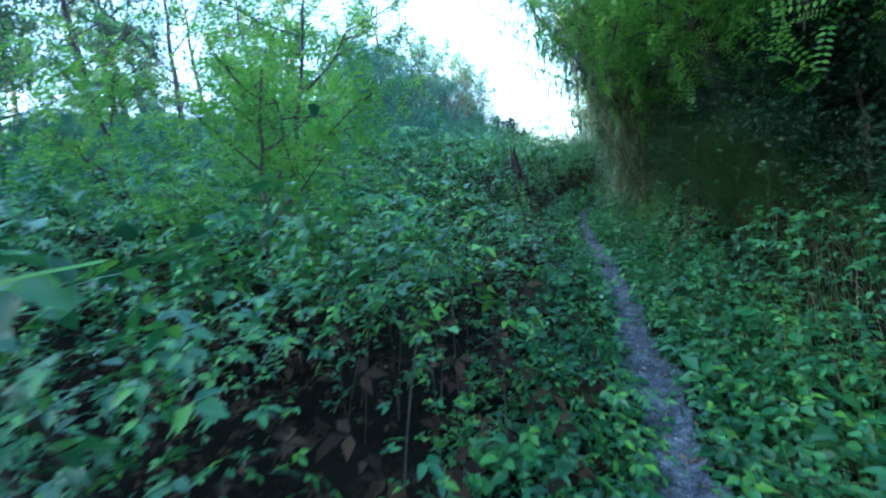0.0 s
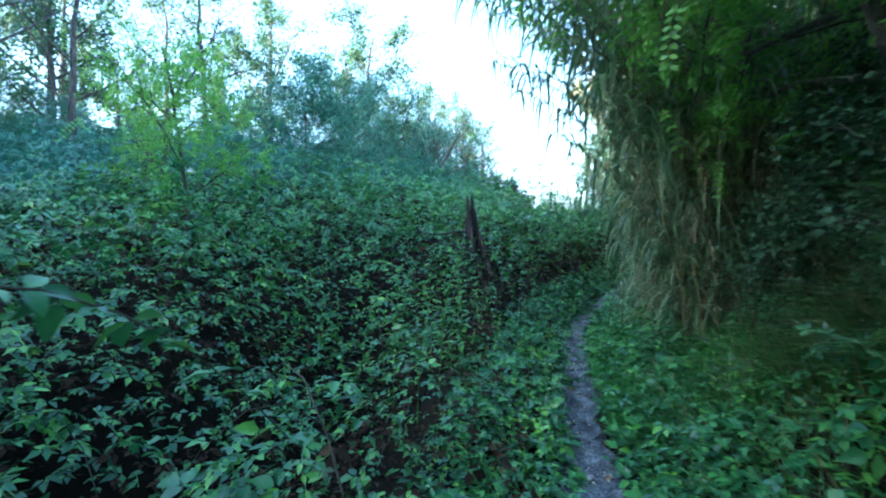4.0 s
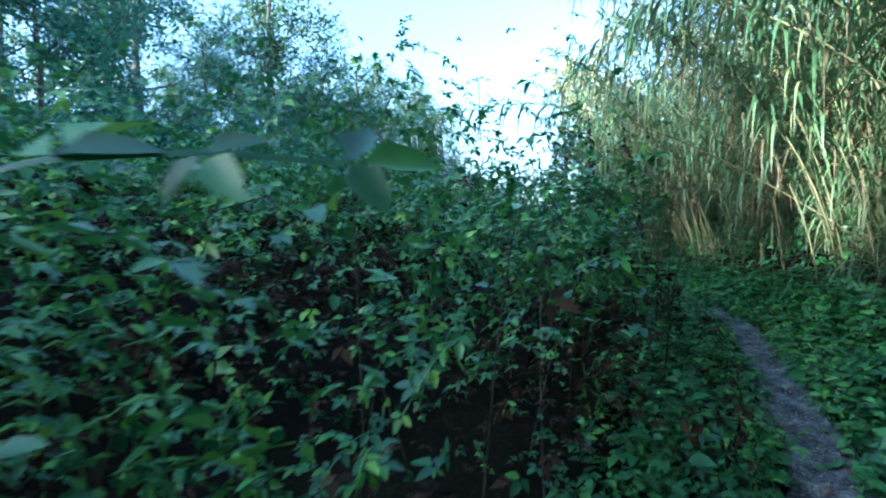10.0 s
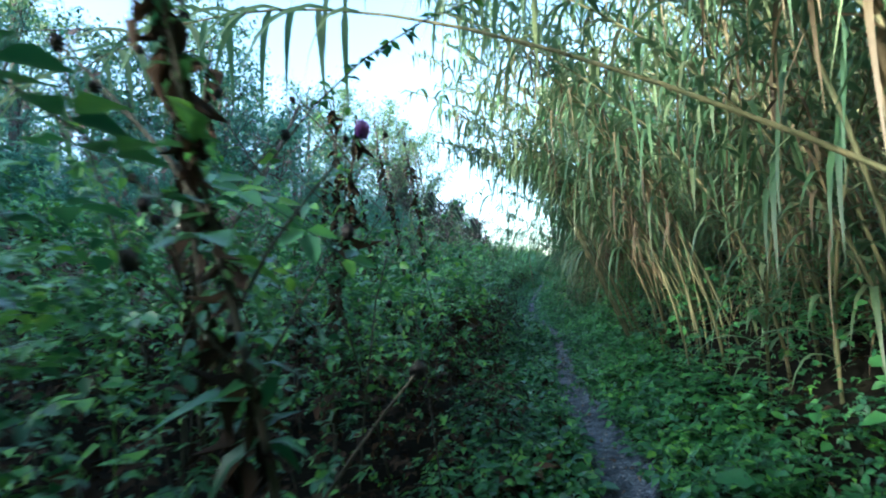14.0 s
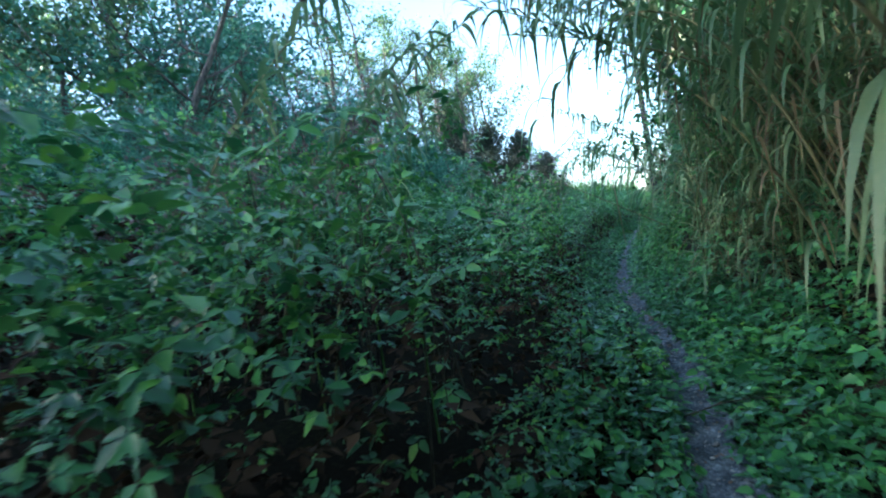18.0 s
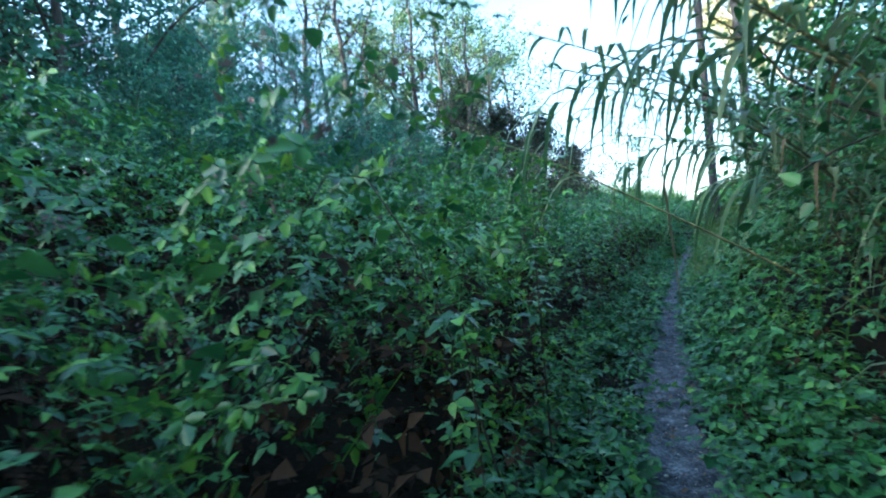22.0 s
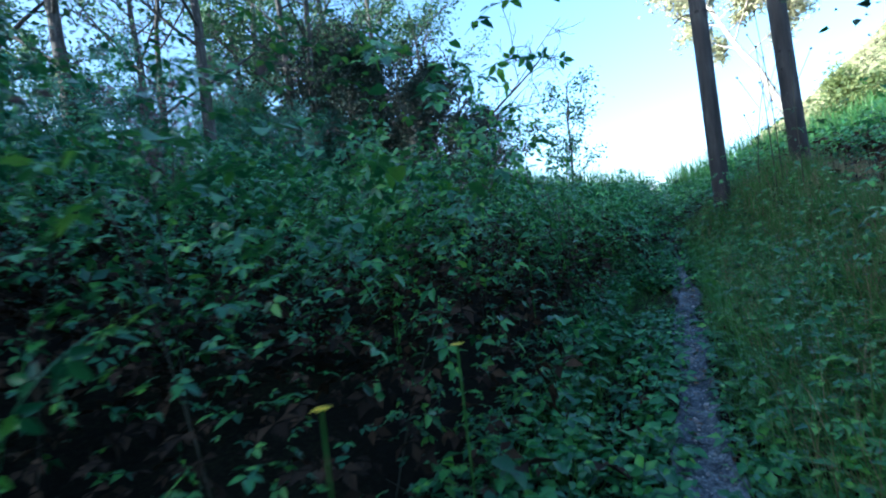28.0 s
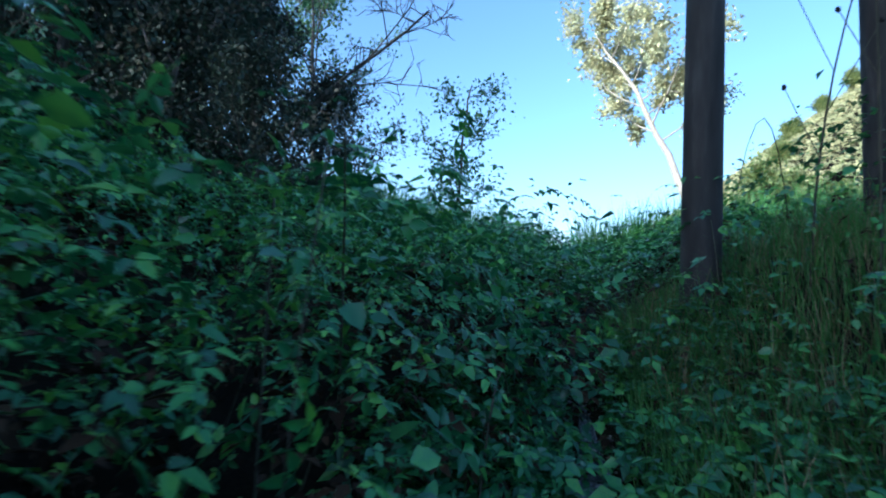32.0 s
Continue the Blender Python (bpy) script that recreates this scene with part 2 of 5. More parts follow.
BRIGHT_GRASS = leafy("bright_grass_blade", [(0.1, (0.03, 0.12, 0.025)), (0.55, (0.06, 0.24, 0.04)), (0.95, (0.14, 0.36, 0.07))], 0.5, 0.35, 1.3)
GRASS_DRY = leafy("dry_grass_blade", [(0.1, (0.1, 0.09, 0.045)), (0.55, (0.22, 0.18, 0.09)), (0.95, (0.36, 0.3, 0.17))], 0.6, 0.25, 1.3)
# withered brown, with the shade inside the thicket put into the colour
WITHERED = leafy("shaded_withered_leaf", [(0.1, (0.012, 0.009, 0.006)), (0.5, (0.032, 0.022, 0.014)), (0.95, (0.085, 0.055, 0.03))], 0.8, 0.1, 2, 0.1)
LITTER = leafy("dead_leaf", [(0.1, (0.05, 0.03, 0.02)), (0.55, (0.13, 0.08, 0.045)), (0.95, (0.26, 0.19, 0.1))], 0.8, 0.1, 2)
SEED = leafy("dry_seed_head", [(0.1, (0.07, 0.05, 0.05)), (0.5, (0.16, 0.11, 0.11)), (0.95, (0.26, 0.19, 0.17))], 0.8, 0.15, 1)
# near-black: the shade under the growth is put into the soil colour
SOIL = rough_stuff("shaded_soil_and_litter", [(0.3, (0.004, 0.004, 0.003)), (0.55, (0.011, 0.01, 0.007)), (0.85, (0.04, 0.04, 0.018))], 0.8)
EARTH = rough_stuff("trodden_earth", [(0.36, (0.016, 0.019, 0.023)), (0.47, (0.05, 0.06, 0.07)), (0.56, (0.115, 0.132, 0.15)), (0.68, (0.29, 0.32, 0.35))], 9.0, 0.8, 1.0, 70)
STONE = stone_look("path_stone", [(0.1, (0.09, 0.085, 0.09)), (0.5, (0.24, 0.23, 0.23)), (0.9, (0.5, 0.48, 0.46))])
BARK = bark("tree_bark", [(0.3, (0.02, 0.017, 0.014)), (0.55, (0.07, 0.06, 0.05)), (0.75, (0.14, 0.125, 0.11))])
PALE_BARK = bark("pale_bark", [(0.3, (0.16, 0.13, 0.1)), (0.55, (0.32, 0.28, 0.23)), (0.75, (0.5, 0.45, 0.38))])
POLE_WOOD = bark("pole_wood", [(0.3, (0.014, 0.013, 0.013)), (0.55, (0.033, 0.031, 0.031)), (0.75, (0.07, 0.066, 0.066))], 9)
CANE = bark("bramble_cane", [(0.3, (0.025, 0.03, 0.016)), (0.6, (0.06, 0.055, 0.035)), (0.8, (0.12, 0.095, 0.07))], 40)
PLATE = rough_stuff("plate_metal", [(0.3, (0.12, 0.13, 0.15)), (0.7, (0.2, 0.215, 0.24))], 8, 0.5, 0.1)
# pale olive, with sunlight on the hill put into the colour
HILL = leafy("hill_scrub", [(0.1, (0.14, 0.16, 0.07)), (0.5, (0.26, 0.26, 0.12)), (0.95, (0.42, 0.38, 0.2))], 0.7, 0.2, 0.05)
CULM = bark("reed_culm", [(0.3, (0.05, 0.065, 0.025)), (0.55, (0.13, 0.125, 0.055)), (0.75, (0.27, 0.22, 0.11))], 12)
ROTTEN = bark("rotten_wood", [(0.3, (0.006, 0.005, 0.005)), (0.5, (0.02, 0.018, 0.018)), (0.75, (0.08, 0.072, 0.07))], 20)


# ---- mesh helpers ----
def mesh(name, verts, tris, mat, parent=None, smooth=True):
    verts, tris = np.asarray(verts, np.float32).reshape(-1, 3), np.asarray(tris, np.int32)
    k = tris.shape[1]
    me = bpy.data.meshes.new(name)
    me.vertices.add(len(verts))
    me.vertices.foreach_set("co", verts.ravel())
    me.loops.add(tris.size)
    me.loops.foreach_set("vertex_index", tris.ravel())
    me.polygons.add(len(tris))
    me.polygons.foreach_set("loop_start", np.arange(0, tris.size, k, dtype=np.int32))
    me.polygons.foreach_set("use_smooth", np.full(len(tris), smooth))
    me.update(calc_edges=True)
    me.materials.append(mat)
    ob = new(name, me)
    if parent is not None:
        ob.parent = parent
    return ob


def holder(name, at=(0, 0, 0)):
    ob = new(name)
    ob.empty_display_size = 0.1
    ob.location = at
    return ob


class Heap:
    """Gathers pieces of geometry for one mesh."""
    def __init__(self):
        self.v, self.f, self.n = [], [], 0

    def add(self, v, f):
        v = np.asarray(v, float).reshape(-1, 3)
        self.v.append(v)
        self.f.append(np.asarray(f, int) + self.n)
        self.n += len(v)

    def out(self, name, mat, parent=None, origin=(0, 0, 0), smooth=True):
        return mesh(name, np.vstack(self.v) - np.asarray(origin), np.vstack(self.f), mat, parent, smooth)


def tube(points, radii, sides=6):
    """A tapered tube of triangles along a line of points."""
    p, r = np.asarray(points, float), np.asarray(radii, float)
    t = np.gradient(p, axis=0)
    t /= np.linalg.norm(t, axis=1)[:, None] + 1e-9
    ref = np.array([1.0, 0.2, 0.1]) if abs(t[0][0]) < 0.8 else np.array([0.1, 1.0, 0.2])
    u = np.cross(t, ref)
    u /= np.linalg.norm(u, axis=1)[:, None] + 1e-9
    w = np.cross(t, u)
    a = np.arange(sides) * 2 * np.pi / sides
    v = (p[:, None] + r[:, None, None] * (np.cos(a)[None, :, None] * u[:, None] + np.sin(a)[None, :, None] * w[:, None])).reshape(-1, 3)
    i, j = np.meshgrid(np.arange(len(p) - 1), np.arange(sides), indexing="ij")
    q = (j + 1) % sides
    a0, a1, b0, b1 = i * sides + j, i * sides + q, (i + 1) * sides + j, (i + 1) * sides + q
    f = np.concatenate([np.stack([a0, a1, b1], -1).reshape(-1, 3), np.stack([a0, b1, b0], -1).reshape(-1, 3)])
    return v, f


def leaflet(length=1.0, width=0.6, fold=0.12, droop=0.1, fine=2, widest=0.38):
    """One leaf blade along +y from the origin, folded along its midrib."""
    w = width / 2
    if fine == 1:
        v = [(0, 0, 0), (-w * 0.95, 0.3 * length, fold), (-w * 0.7, 0.68 * length, fold * 0.5 - droop * 0.4), (0, length, -droop), (w * 0.7, 0.68 * length, fold * 0.5 - droop * 0.4), (w * 0.95, 0.3 * length, fold)]
        f = [(0, 3, 2), (0, 2, 1), (0, 4, 3), (0, 5, 4)]
    elif fine == 2:
        v = [(0, 0, 0), (-w * 0.8, 0.2 * length, fold * 0.7), (-w, widest * length + 0.08, fold), (-w * 0.55, 0.78 * length, fold * 0.3 - droop * 0.5),
             (0, length, -droop), (w * 0.55, 0.78 * length, fold * 0.3 - droop * 0.5), (w, widest * length + 0.08, fold), (w * 0.8, 0.2 * length, fold * 0.7), (0, 0.5 * length, -fold * 0.1)]
        f = [(8, 1, 0), (8, 2, 1), (8, 3, 2), (8, 4, 3), (8, 5, 4), (8, 6, 5), (8, 7, 6), (8, 0, 7)]
    else:
        v = [(0, 0, 0), (-w, 0.42 * length, fold), (0, length, -droop), (w, 0.42 * length, fold)]
        f = [(0, 2, 1), (0, 3, 2)]
    return np.array(v, float), np.array(f)


def turned(piece, angle, tip=0.0, shift=(0, 0, 0), scale=1.0):
    v, f = piece
    m = np.array(Euler((tip, 0, angle)).to_matrix())
    return v * scale @ m.T + np.array(shift), f


def merged(pieces):
    v, f, n = [], [], 0
    for a, b in pieces:
        v.append(a); f.append(b + n); n += len(a)
    return np.vstack(v), np.vstack(f)


def trifoliate(fine):
    b = leaflet(1.0, 0.58, 0.1, 0.14, fine)
    return merged([turned(b, 0, -0.1, (0, 0.25, 0)), turned(b, 1.15, -0.05, (-0.03, 0.08, 0), 0.85), turned(b, -1.15, -0.05, (0.03, 0.08, 0), 0.85)])


def pinnate(pairs=7):
    b, out = leaflet(0.16, 0.085, 0.012, 0.02, 0), []
    for k in range(pairs):
        y, drop = 0.12 + 0.86 * k / pairs, -0.35 * (k / pairs) ** 2
        out += [turned(b, 1.35, 0, (0, y, drop)), turned(b, -1.35, 0, (0, y, drop))]
    out.append(turned(b, 0, -0.3, (0, 0.98, -0.35)))
    return merged(out)


def spread(template, pos, nrm, size, rng, along=None):
    """Lays a copy of the template at each place, its top towards the normal."""
    v, f = template
    n = nrm / (np.linalg.norm(nrm, axis=1)[:, None] + 1e-9)
    a = rng.normal(size=n.shape) if along is None else along + rng.normal(size=n.shape) * 0.25
    y = a - (a * n).sum(1)[:, None] * n
    y /= np.linalg.norm(y, axis=1)[:, None] + 1e-9
    x = np.cross(y, n)
    size = np.asarray(size)[:, None, None]
    out = pos[:, None] + size * (v[None, :, 0, None] * x[:, None] + v[None, :, 1, None] * y[:, None] + v[None, :, 2, None] * n[:, None])
    faces = f[None] + (np.arange(len(pos)) * len(v))[:, None, None]
    return out.reshape(-1, 3), faces.reshape(-1, 3)


def shoot(leaf, count=5, seed=0):
    """A leafy bramble shoot along +y that arches over: a thin stem with leaves to either side."""
    r = np.random.RandomState(seed)
    t = np.linspace(0, 1, count + 1)
    c = np.stack([0.5 * np.sin(2.2 * t + seed), t * count * 0.95, 1.1 * np.sin(2.6 * t) - 0.9 * t], 1)
    w = np.array([0.035, 0, 0])
    out = [(np.stack([c - w, c + w], 1).reshape(-1, 3), np.array([(2 * k, 2 * k + 1, 2 * k + 3) for k in range(count)] + [(2 * k, 2 * k + 3, 2 * k + 2) for k in range(count)]))]
    for k in range(1, count + 1):
        a = (0.9 if k % 2 else -0.9) * (0.25 if k == count else 1) + r.normal(0, 0.25)
        out.append(turned(leaf, a, r.normal(-0.15, 0.2), c[k], 1.1 - 0.09 * k + r.normal(0, 0.08)))
    return merged(out)


TRI_FINE, TRI_MID, TRI_COARSE, PINNATE, OVATE, OVATE_COARSE = trifoliate(2), trifoliate(1), trifoliate(0), pinnate(), leaflet(1, 0.7, 0.1, 0.15, 1), leaflet(1, 0.62, 0.1, 0.12, 0)


SHOOT_MID = [shoot(TRI_MID, 5, k) for k in range(3)]
SHOOT_COARSE = [shoot(TRI_COARSE, 5, k) for k in range(3)]


def blades(pos, height, width, rng, lean=0.5, bend=None, steps=3):
    """Grass blades as narrow bent ribbons."""
    n = len(pos)
    a = rng.uniform(0, 6.28, n)
    d = np.stack([np.cos(a), np.sin(a), np.zeros(n)], 1)
    if bend is not None:
        d = d * 0.6 + np.asarray(bend)
    side = np.stack([-d[:, 1], d[:, 0], np.zeros(n)], 1)
    side /= np.linalg.norm(side, axis=1)[:, None] + 1e-9
    lean = lean * rng.uniform(0.3, 1.4, n)
    rows = []
    for k in range(steps + 1):
        t = k / steps
        c = pos + d * (lean * height * t ** 2)[:, None] + np.array([0, 0, 1.0]) * (height * (t - 0.35 * np.minimum(lean, 1.5) * t ** 2))[:, None]
        w = (width * (1 - t) ** 0.7)[:, None] * side * 0.5
        rows += [c - w, c + w]
    v = np.stack(rows, 1).reshape(-1, 3)
    f = []
    for k in range(steps):
        f += [(2 * k, 2 * k + 1, 2 * k + 3), (2 * k, 2 * k + 3, 2 * k + 2)]
    f = np.array(f)[None] + (np.arange(n) * 2 * (steps + 1))[:, None, None]
    return v, f.reshape(-1, 3)


# ---- ground and trail ----
def spaced(inner, step, outer, grow=1.22):
    a, s = [0.0], step
    while a[-1] < outer:
        if a[-1] > inner:
            s *= grow
        a.append(a[-1] + s)
    return np.array(a)


gx = spaced(9, 0.17, 900)
gx = np.concatenate([-gx[:0:-1], gx]) + 0.4
gy = np.concatenate([-spaced(4, 0.25, 800)[:0:-1], spaced(58, 0.25, 900)])
mx, my = np.meshgrid(gx, gy, indexing="ij")
mz = ground_z(mx, my)
ni, nj = mx.shape
ii, jj = np.meshgrid(np.arange(ni - 1), np.arange(nj - 1), indexing="ij")
quads = np.stack([ii * nj + jj, (ii + 1) * nj + jj, (ii + 1) * nj + jj + 1, ii * nj + jj + 1], -1).reshape(-1, 4)
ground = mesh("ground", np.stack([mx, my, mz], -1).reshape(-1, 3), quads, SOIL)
tagged(ground, "soil and leaf litter darkened for shade on rolling ground rising to a hill", "ground", kind="structure")

ty = np.arange(-6, 40.6, 0.05)
ts = np.linspace(-1, 1, 15)
tyy, tss = np.meshgrid(ty, ts, indexing="ij")
half = 0.118 + 0.03 * waves(tyy, tss * 0, 1.6, 8) + 0.03 * waves(tyy, np.sign(tss) * 3, 0.45, 9) + 0.02 * waves(tyy, np.sign(tss) * 7, 0.16, 13) + 0.035 * np.exp(-((tyy - 28.5) / 2.0) ** 2)
half = half * path_half(tyy) / 0.118 * np.clip((39.6 - tyy) / 1.5, 0.1, 1)
tx = trail_x(tyy) + tss * half + 0.03 * waves(tyy, tyy * 0, 2.5, 10)
tz = ground_z(trail_x(tyy), tyy) + 0.018 + 0.012 * waves(tx, tyy, 0.35, 11) + 0.006 * waves(tx, tyy, 0.12, 12) + 0.035 * np.abs(tss) ** 3
tz = np.where(np.abs(tss) > 0.99, tz - 0.06, tz)
na, nb = tx.shape
ii, jj = np.meshgrid(np.arange(na - 1), np.arange(nb - 1), indexing="ij")
quads = np.stack([ii * nb + jj, ii * nb + jj + 1, (ii + 1) * nb + jj + 1, (ii + 1) * nb + jj], -1).reshape(-1, 4)
path = mesh("path", np.stack([tx, tyy, tz], -1).reshape(-1, 3), quads, EARTH)
tagged(path, "narrow trodden footpath of grey stony earth", "path", kind="structure")


# ---- brambles beside the path ----
CAM_Y = np.array([p[2] for p in PATH])
CAM_X = np.array([p[1] for p in PATH])


def domes(x, y, cell, seed):
    """Rounded clumps side by side, with clefts between them: 0 in the clefts, about 1 on the tops."""
    u, v = x / cell, y / cell
    iu, iv = np.floor(u), np.floor(v)
    best = np.zeros_like(u * 1.0 + v * 0)
    for du in (-1, 0, 1):
        for dv in (-1, 0, 1):
            a, b = iu + du, iv + dv
            def frac(k):
                w = np.sin(a * 127.1 + b * 311.7 + (seed + k) * 17.3) * 43758.5453
                return w - np.floor(w)
            cx, cy, top, wide = a + 0.2 + 0.6 * frac(0), b + 0.2 + 0.6 * frac(1), 0.6 + 0.55 * frac(2), 0.62 + 0.3 * frac(3)
            r2 = ((u - cx) ** 2 + (v - cy) ** 2) / wide ** 2
            best = np.maximum(best, top * np.sqrt(np.maximum(1 - r2, 0)))
    return best


def thicket_height(s, y):
    """How high the growth stands over the ground, at s metres beside the path."""
    s, y = np.asarray(s, float), np.asarray(y, float)
    d = np.abs(s)
    left = np.interp(d, [0, .2, .32, .5, .9, 1.6, 4, 8, 18], [0, .03, .5, .85, 1.05, 1.15, 1.25, 1.2, 1.2])
    left = left * np.interp(y, [-4, 1, 3, 4.5, 9, 11, 12.6, 14.2, 15.2, 18, 22, 27, 30, 36.5, 41, 44], [.9, .9, 1.05, .6, .8, .95, 1.1, 1.35, .95, 1.0, 1.15, 1.25, 1.2, 1.05, .65, .5])
    right = np.interp(d, [0, .22, .5, 1.1, 2, 4, 8], [0, .03, .28, .58, .78, .9, .9])
    right = right * np.interp(y, [-4, 5, 7.5, 16, 20, 24, 26, 31, 33.5, 38, 40, 45], [.7, .6, .4, .65, .85, 1.2, 1.8, 1.9, .9, .6, .9, .8])
    h = np.where(s < 0, left, right)
    h = np.maximum(h, 0.85 * np.clip((y - 38.7) / 0.8, 0, 1) * np.interp(y, [39.6, 41.5], [1, 0.5]))
    lump = 0.13 + 0.3 * np.clip((1.5 - d) / 0.8, 0, 1) * (s < 0)
    return h * (lump + 0.82 * domes(s + 0.4 * waves(s, y, 3.0, 24), y, 1.35, 5) + 0.26 * domes(s, y, 0.5, 9)) * (1 + 0.15 * waves(s, y, 0.5, 22))


def top_z(x, y):
    return ground_z(x, y) + thicket_height(x - trail_x(y), y)


def clear_of_walk(p, room=0.4, reach=0.0):
    """True where a point leaves room for the walker."""
    cx = np.interp(p[:, 1], CAM_Y, CAM_X)
    cz = np.interp(p[:, 1], CAM_Y, [q[3] for q in PATH])
    side = np.abs(p[:, 0] - cx)
    free = (np.hypot(side, np.maximum(np.abs(p[:, 2] - cz) - 0.1, 0)) > room) & ((side > 0.34 + reach) | (p[:, 2] < cz - np.interp(p[:, 1], [28, 31], [0.95, 0.86])) | (p[:, 2] > cz + 0.5))
    return free | (p[:, 1] > CAM_Y[-1] + 0.7)


def leaf_layer(x0, x1, y0, y1, per_m2, size, template, rng, deep=0.75, side=0.9, low=1.05, reach=0.06, bald=1.0):
    """Leaves over a patch of growth: thick at its top, thinner inside."""
    n = int(abs(x1 - x0) * (y1 - y0) * per_m2)
    y = rng.uniform(y0, y1, n)
    s = rng.uniform(x0, x1, n)
    x = trail_x(y) + s
    h = np.maximum(thicket_height(s, y), 0.03)
    e = 0.12
    gx_, gy_ = (top_z(x + e, y) - top_z(x - e, y)) / (2 * e), (top_z(x, y + e) - top_z(x, y - e)) / (2 * e)
    z = ground_z(x, y) + h * np.maximum(low - deep * rng.rand(n) ** 1.5, 0.05) + 0.06 * rng.normal(size=n) * np.minimum(h * 2, 1)
    nrm = np.stack([-gx_ * side, -gy_ * side, np.ones(n)], 1)
    nrm /= np.linalg.norm(nrm, axis=1)[:, None]
    nrm = nrm * [0.3, 0.3, 1] + rng.normal(size=nrm.shape) * 0.27
    along = np.stack([-gx_, -gy_, -0.2 + 0 * gx_], 1) + rng.normal(size=nrm.shape) * 0.7
    pos = np.stack([x, y, z], 1)
    ok = clear_of_walk(pos, np.interp(y, [0, 3, 4.5, 8, 11, 12.2, 14.4, 15.2, 19, 20.5, 27, 29], [0.55, 0.55, 0.72, 0.85, 0.85, 0.42, 0.42, 0.66, 0.66, 0.56, 0.56, 0.5]) + reach, reach)
    ok &= (np.abs(s) > path_half(y) * rng.uniform(0.7, 1.5, n)) | (y > 38.6)
    # few live leaves in the hollow below the stump and low on the side of the path: dark withered ones show as shade
    hollow = np.interp(y, [7.5, 9], [0.7, 0.4]) * np.exp(-((s + 1.6) / 1.0) ** 2) * np.clip(y - 5.2, 0, 1) * np.clip(11.2 - y, 0, 1)
    under = np.interp(y, [18.5, 20.5, 25, 28], [0.38, 0.18, 0.18, 0.05]) * (z - ground_z(x, y) < 0.6 * h) * (s < -0.25) * (s > -1.1)
    ok &= rng.rand(n) > bald * np.maximum(hollow, under)
    # the dark cleft that runs to the old stump
    w = np.clip((y - 8.7) / 2.2, 0, 0.5)
    ok &= ~((np.hypot(x - (-0.42 - 0.6 * w), y - (8.7 + 2.2 * w)) < 0.2) & (rng.rand(n) < 0.93))
    # the shaded gap in front of the stump
    w = np.clip(-(x + 0.2), 0, 1.0)
    ok &= ~((x < -0.3) & (x > -1.25) & (np.abs(y - 10.0 - 0.62 * w) < 0.1 + 0.22 * w) & (rng.rand(n) < 0.8))
    # mostly grass on the bank below the poles
    ok &= ~((s > 0.1) & (y > 32.5) & (y < 40.5) & (rng.rand(n) < 0.55))
    return spread(template, pos[ok], nrm[ok], (size * rng.lognormal(0, 0.3, n) * (0.92 + 0.28 * waves(x, y, 4.5, 37)))[ok], rng, along[ok])


def canes(x0, x1, y0, y1, count, rng, parent, at, reach=1.1):
    for _ in range(count):
        y, s = rng.uniform(y0, y1), rng.uniform(x0, x1)
        x = float(trail_x(y)) + s
        a, r = rng.uniform(0, 6.28), reach * rng.uniform(0.5, 1.2)
        t = np.linspace(0, 1, 8)
        px, py = x + np.cos(a) * r * t, y + np.sin(a) * r * t
        up = max(float(thicket_height(s, y)), 0.2) * rng.uniform(0.85, 1.12)
        base = float(ground_z(x, y))
        pz = np.maximum(base + up * (1 - (1.7 * t - 0.9) ** 2 / 0.81), ground_z(px, py) + 0.03)
        p = np.stack([px, py, pz], 1)
        if clear_of_walk(p, 0.5).all():
            v, f = tube(p, np.linspace(0.0045, 0.0015, 8), 4)
            mesh("cane", v - at, f, CANE, parent)


BANDS = [(-0.15, -1.7, 90, 0.044, TRI_FINE, SHOOT_MID, 66, 6), (-1.7, -3.6, 78, 0.05, TRI_MID, SHOOT_COARSE, 55, 4), (-3.6, -6.6, 40, 0.074, TRI_COARSE, SHOOT_COARSE, 34, 2), (-6.6, -11, 34, 0.1, TRI_COARSE, SHOOT_COARSE, 17, 2), (-11, -18, 15, 0.14, TRI_COARSE, SHOOT_COARSE, 6, 2),
         (0.15, 1.6, 70, 0.046, TRI_FINE, SHOOT_MID, 46, 3), (1.6, 4.5, 50, 0.056, TRI_COARSE, SHOOT_COARSE, 36, 1)]
rng = np.random.RandomState(5)
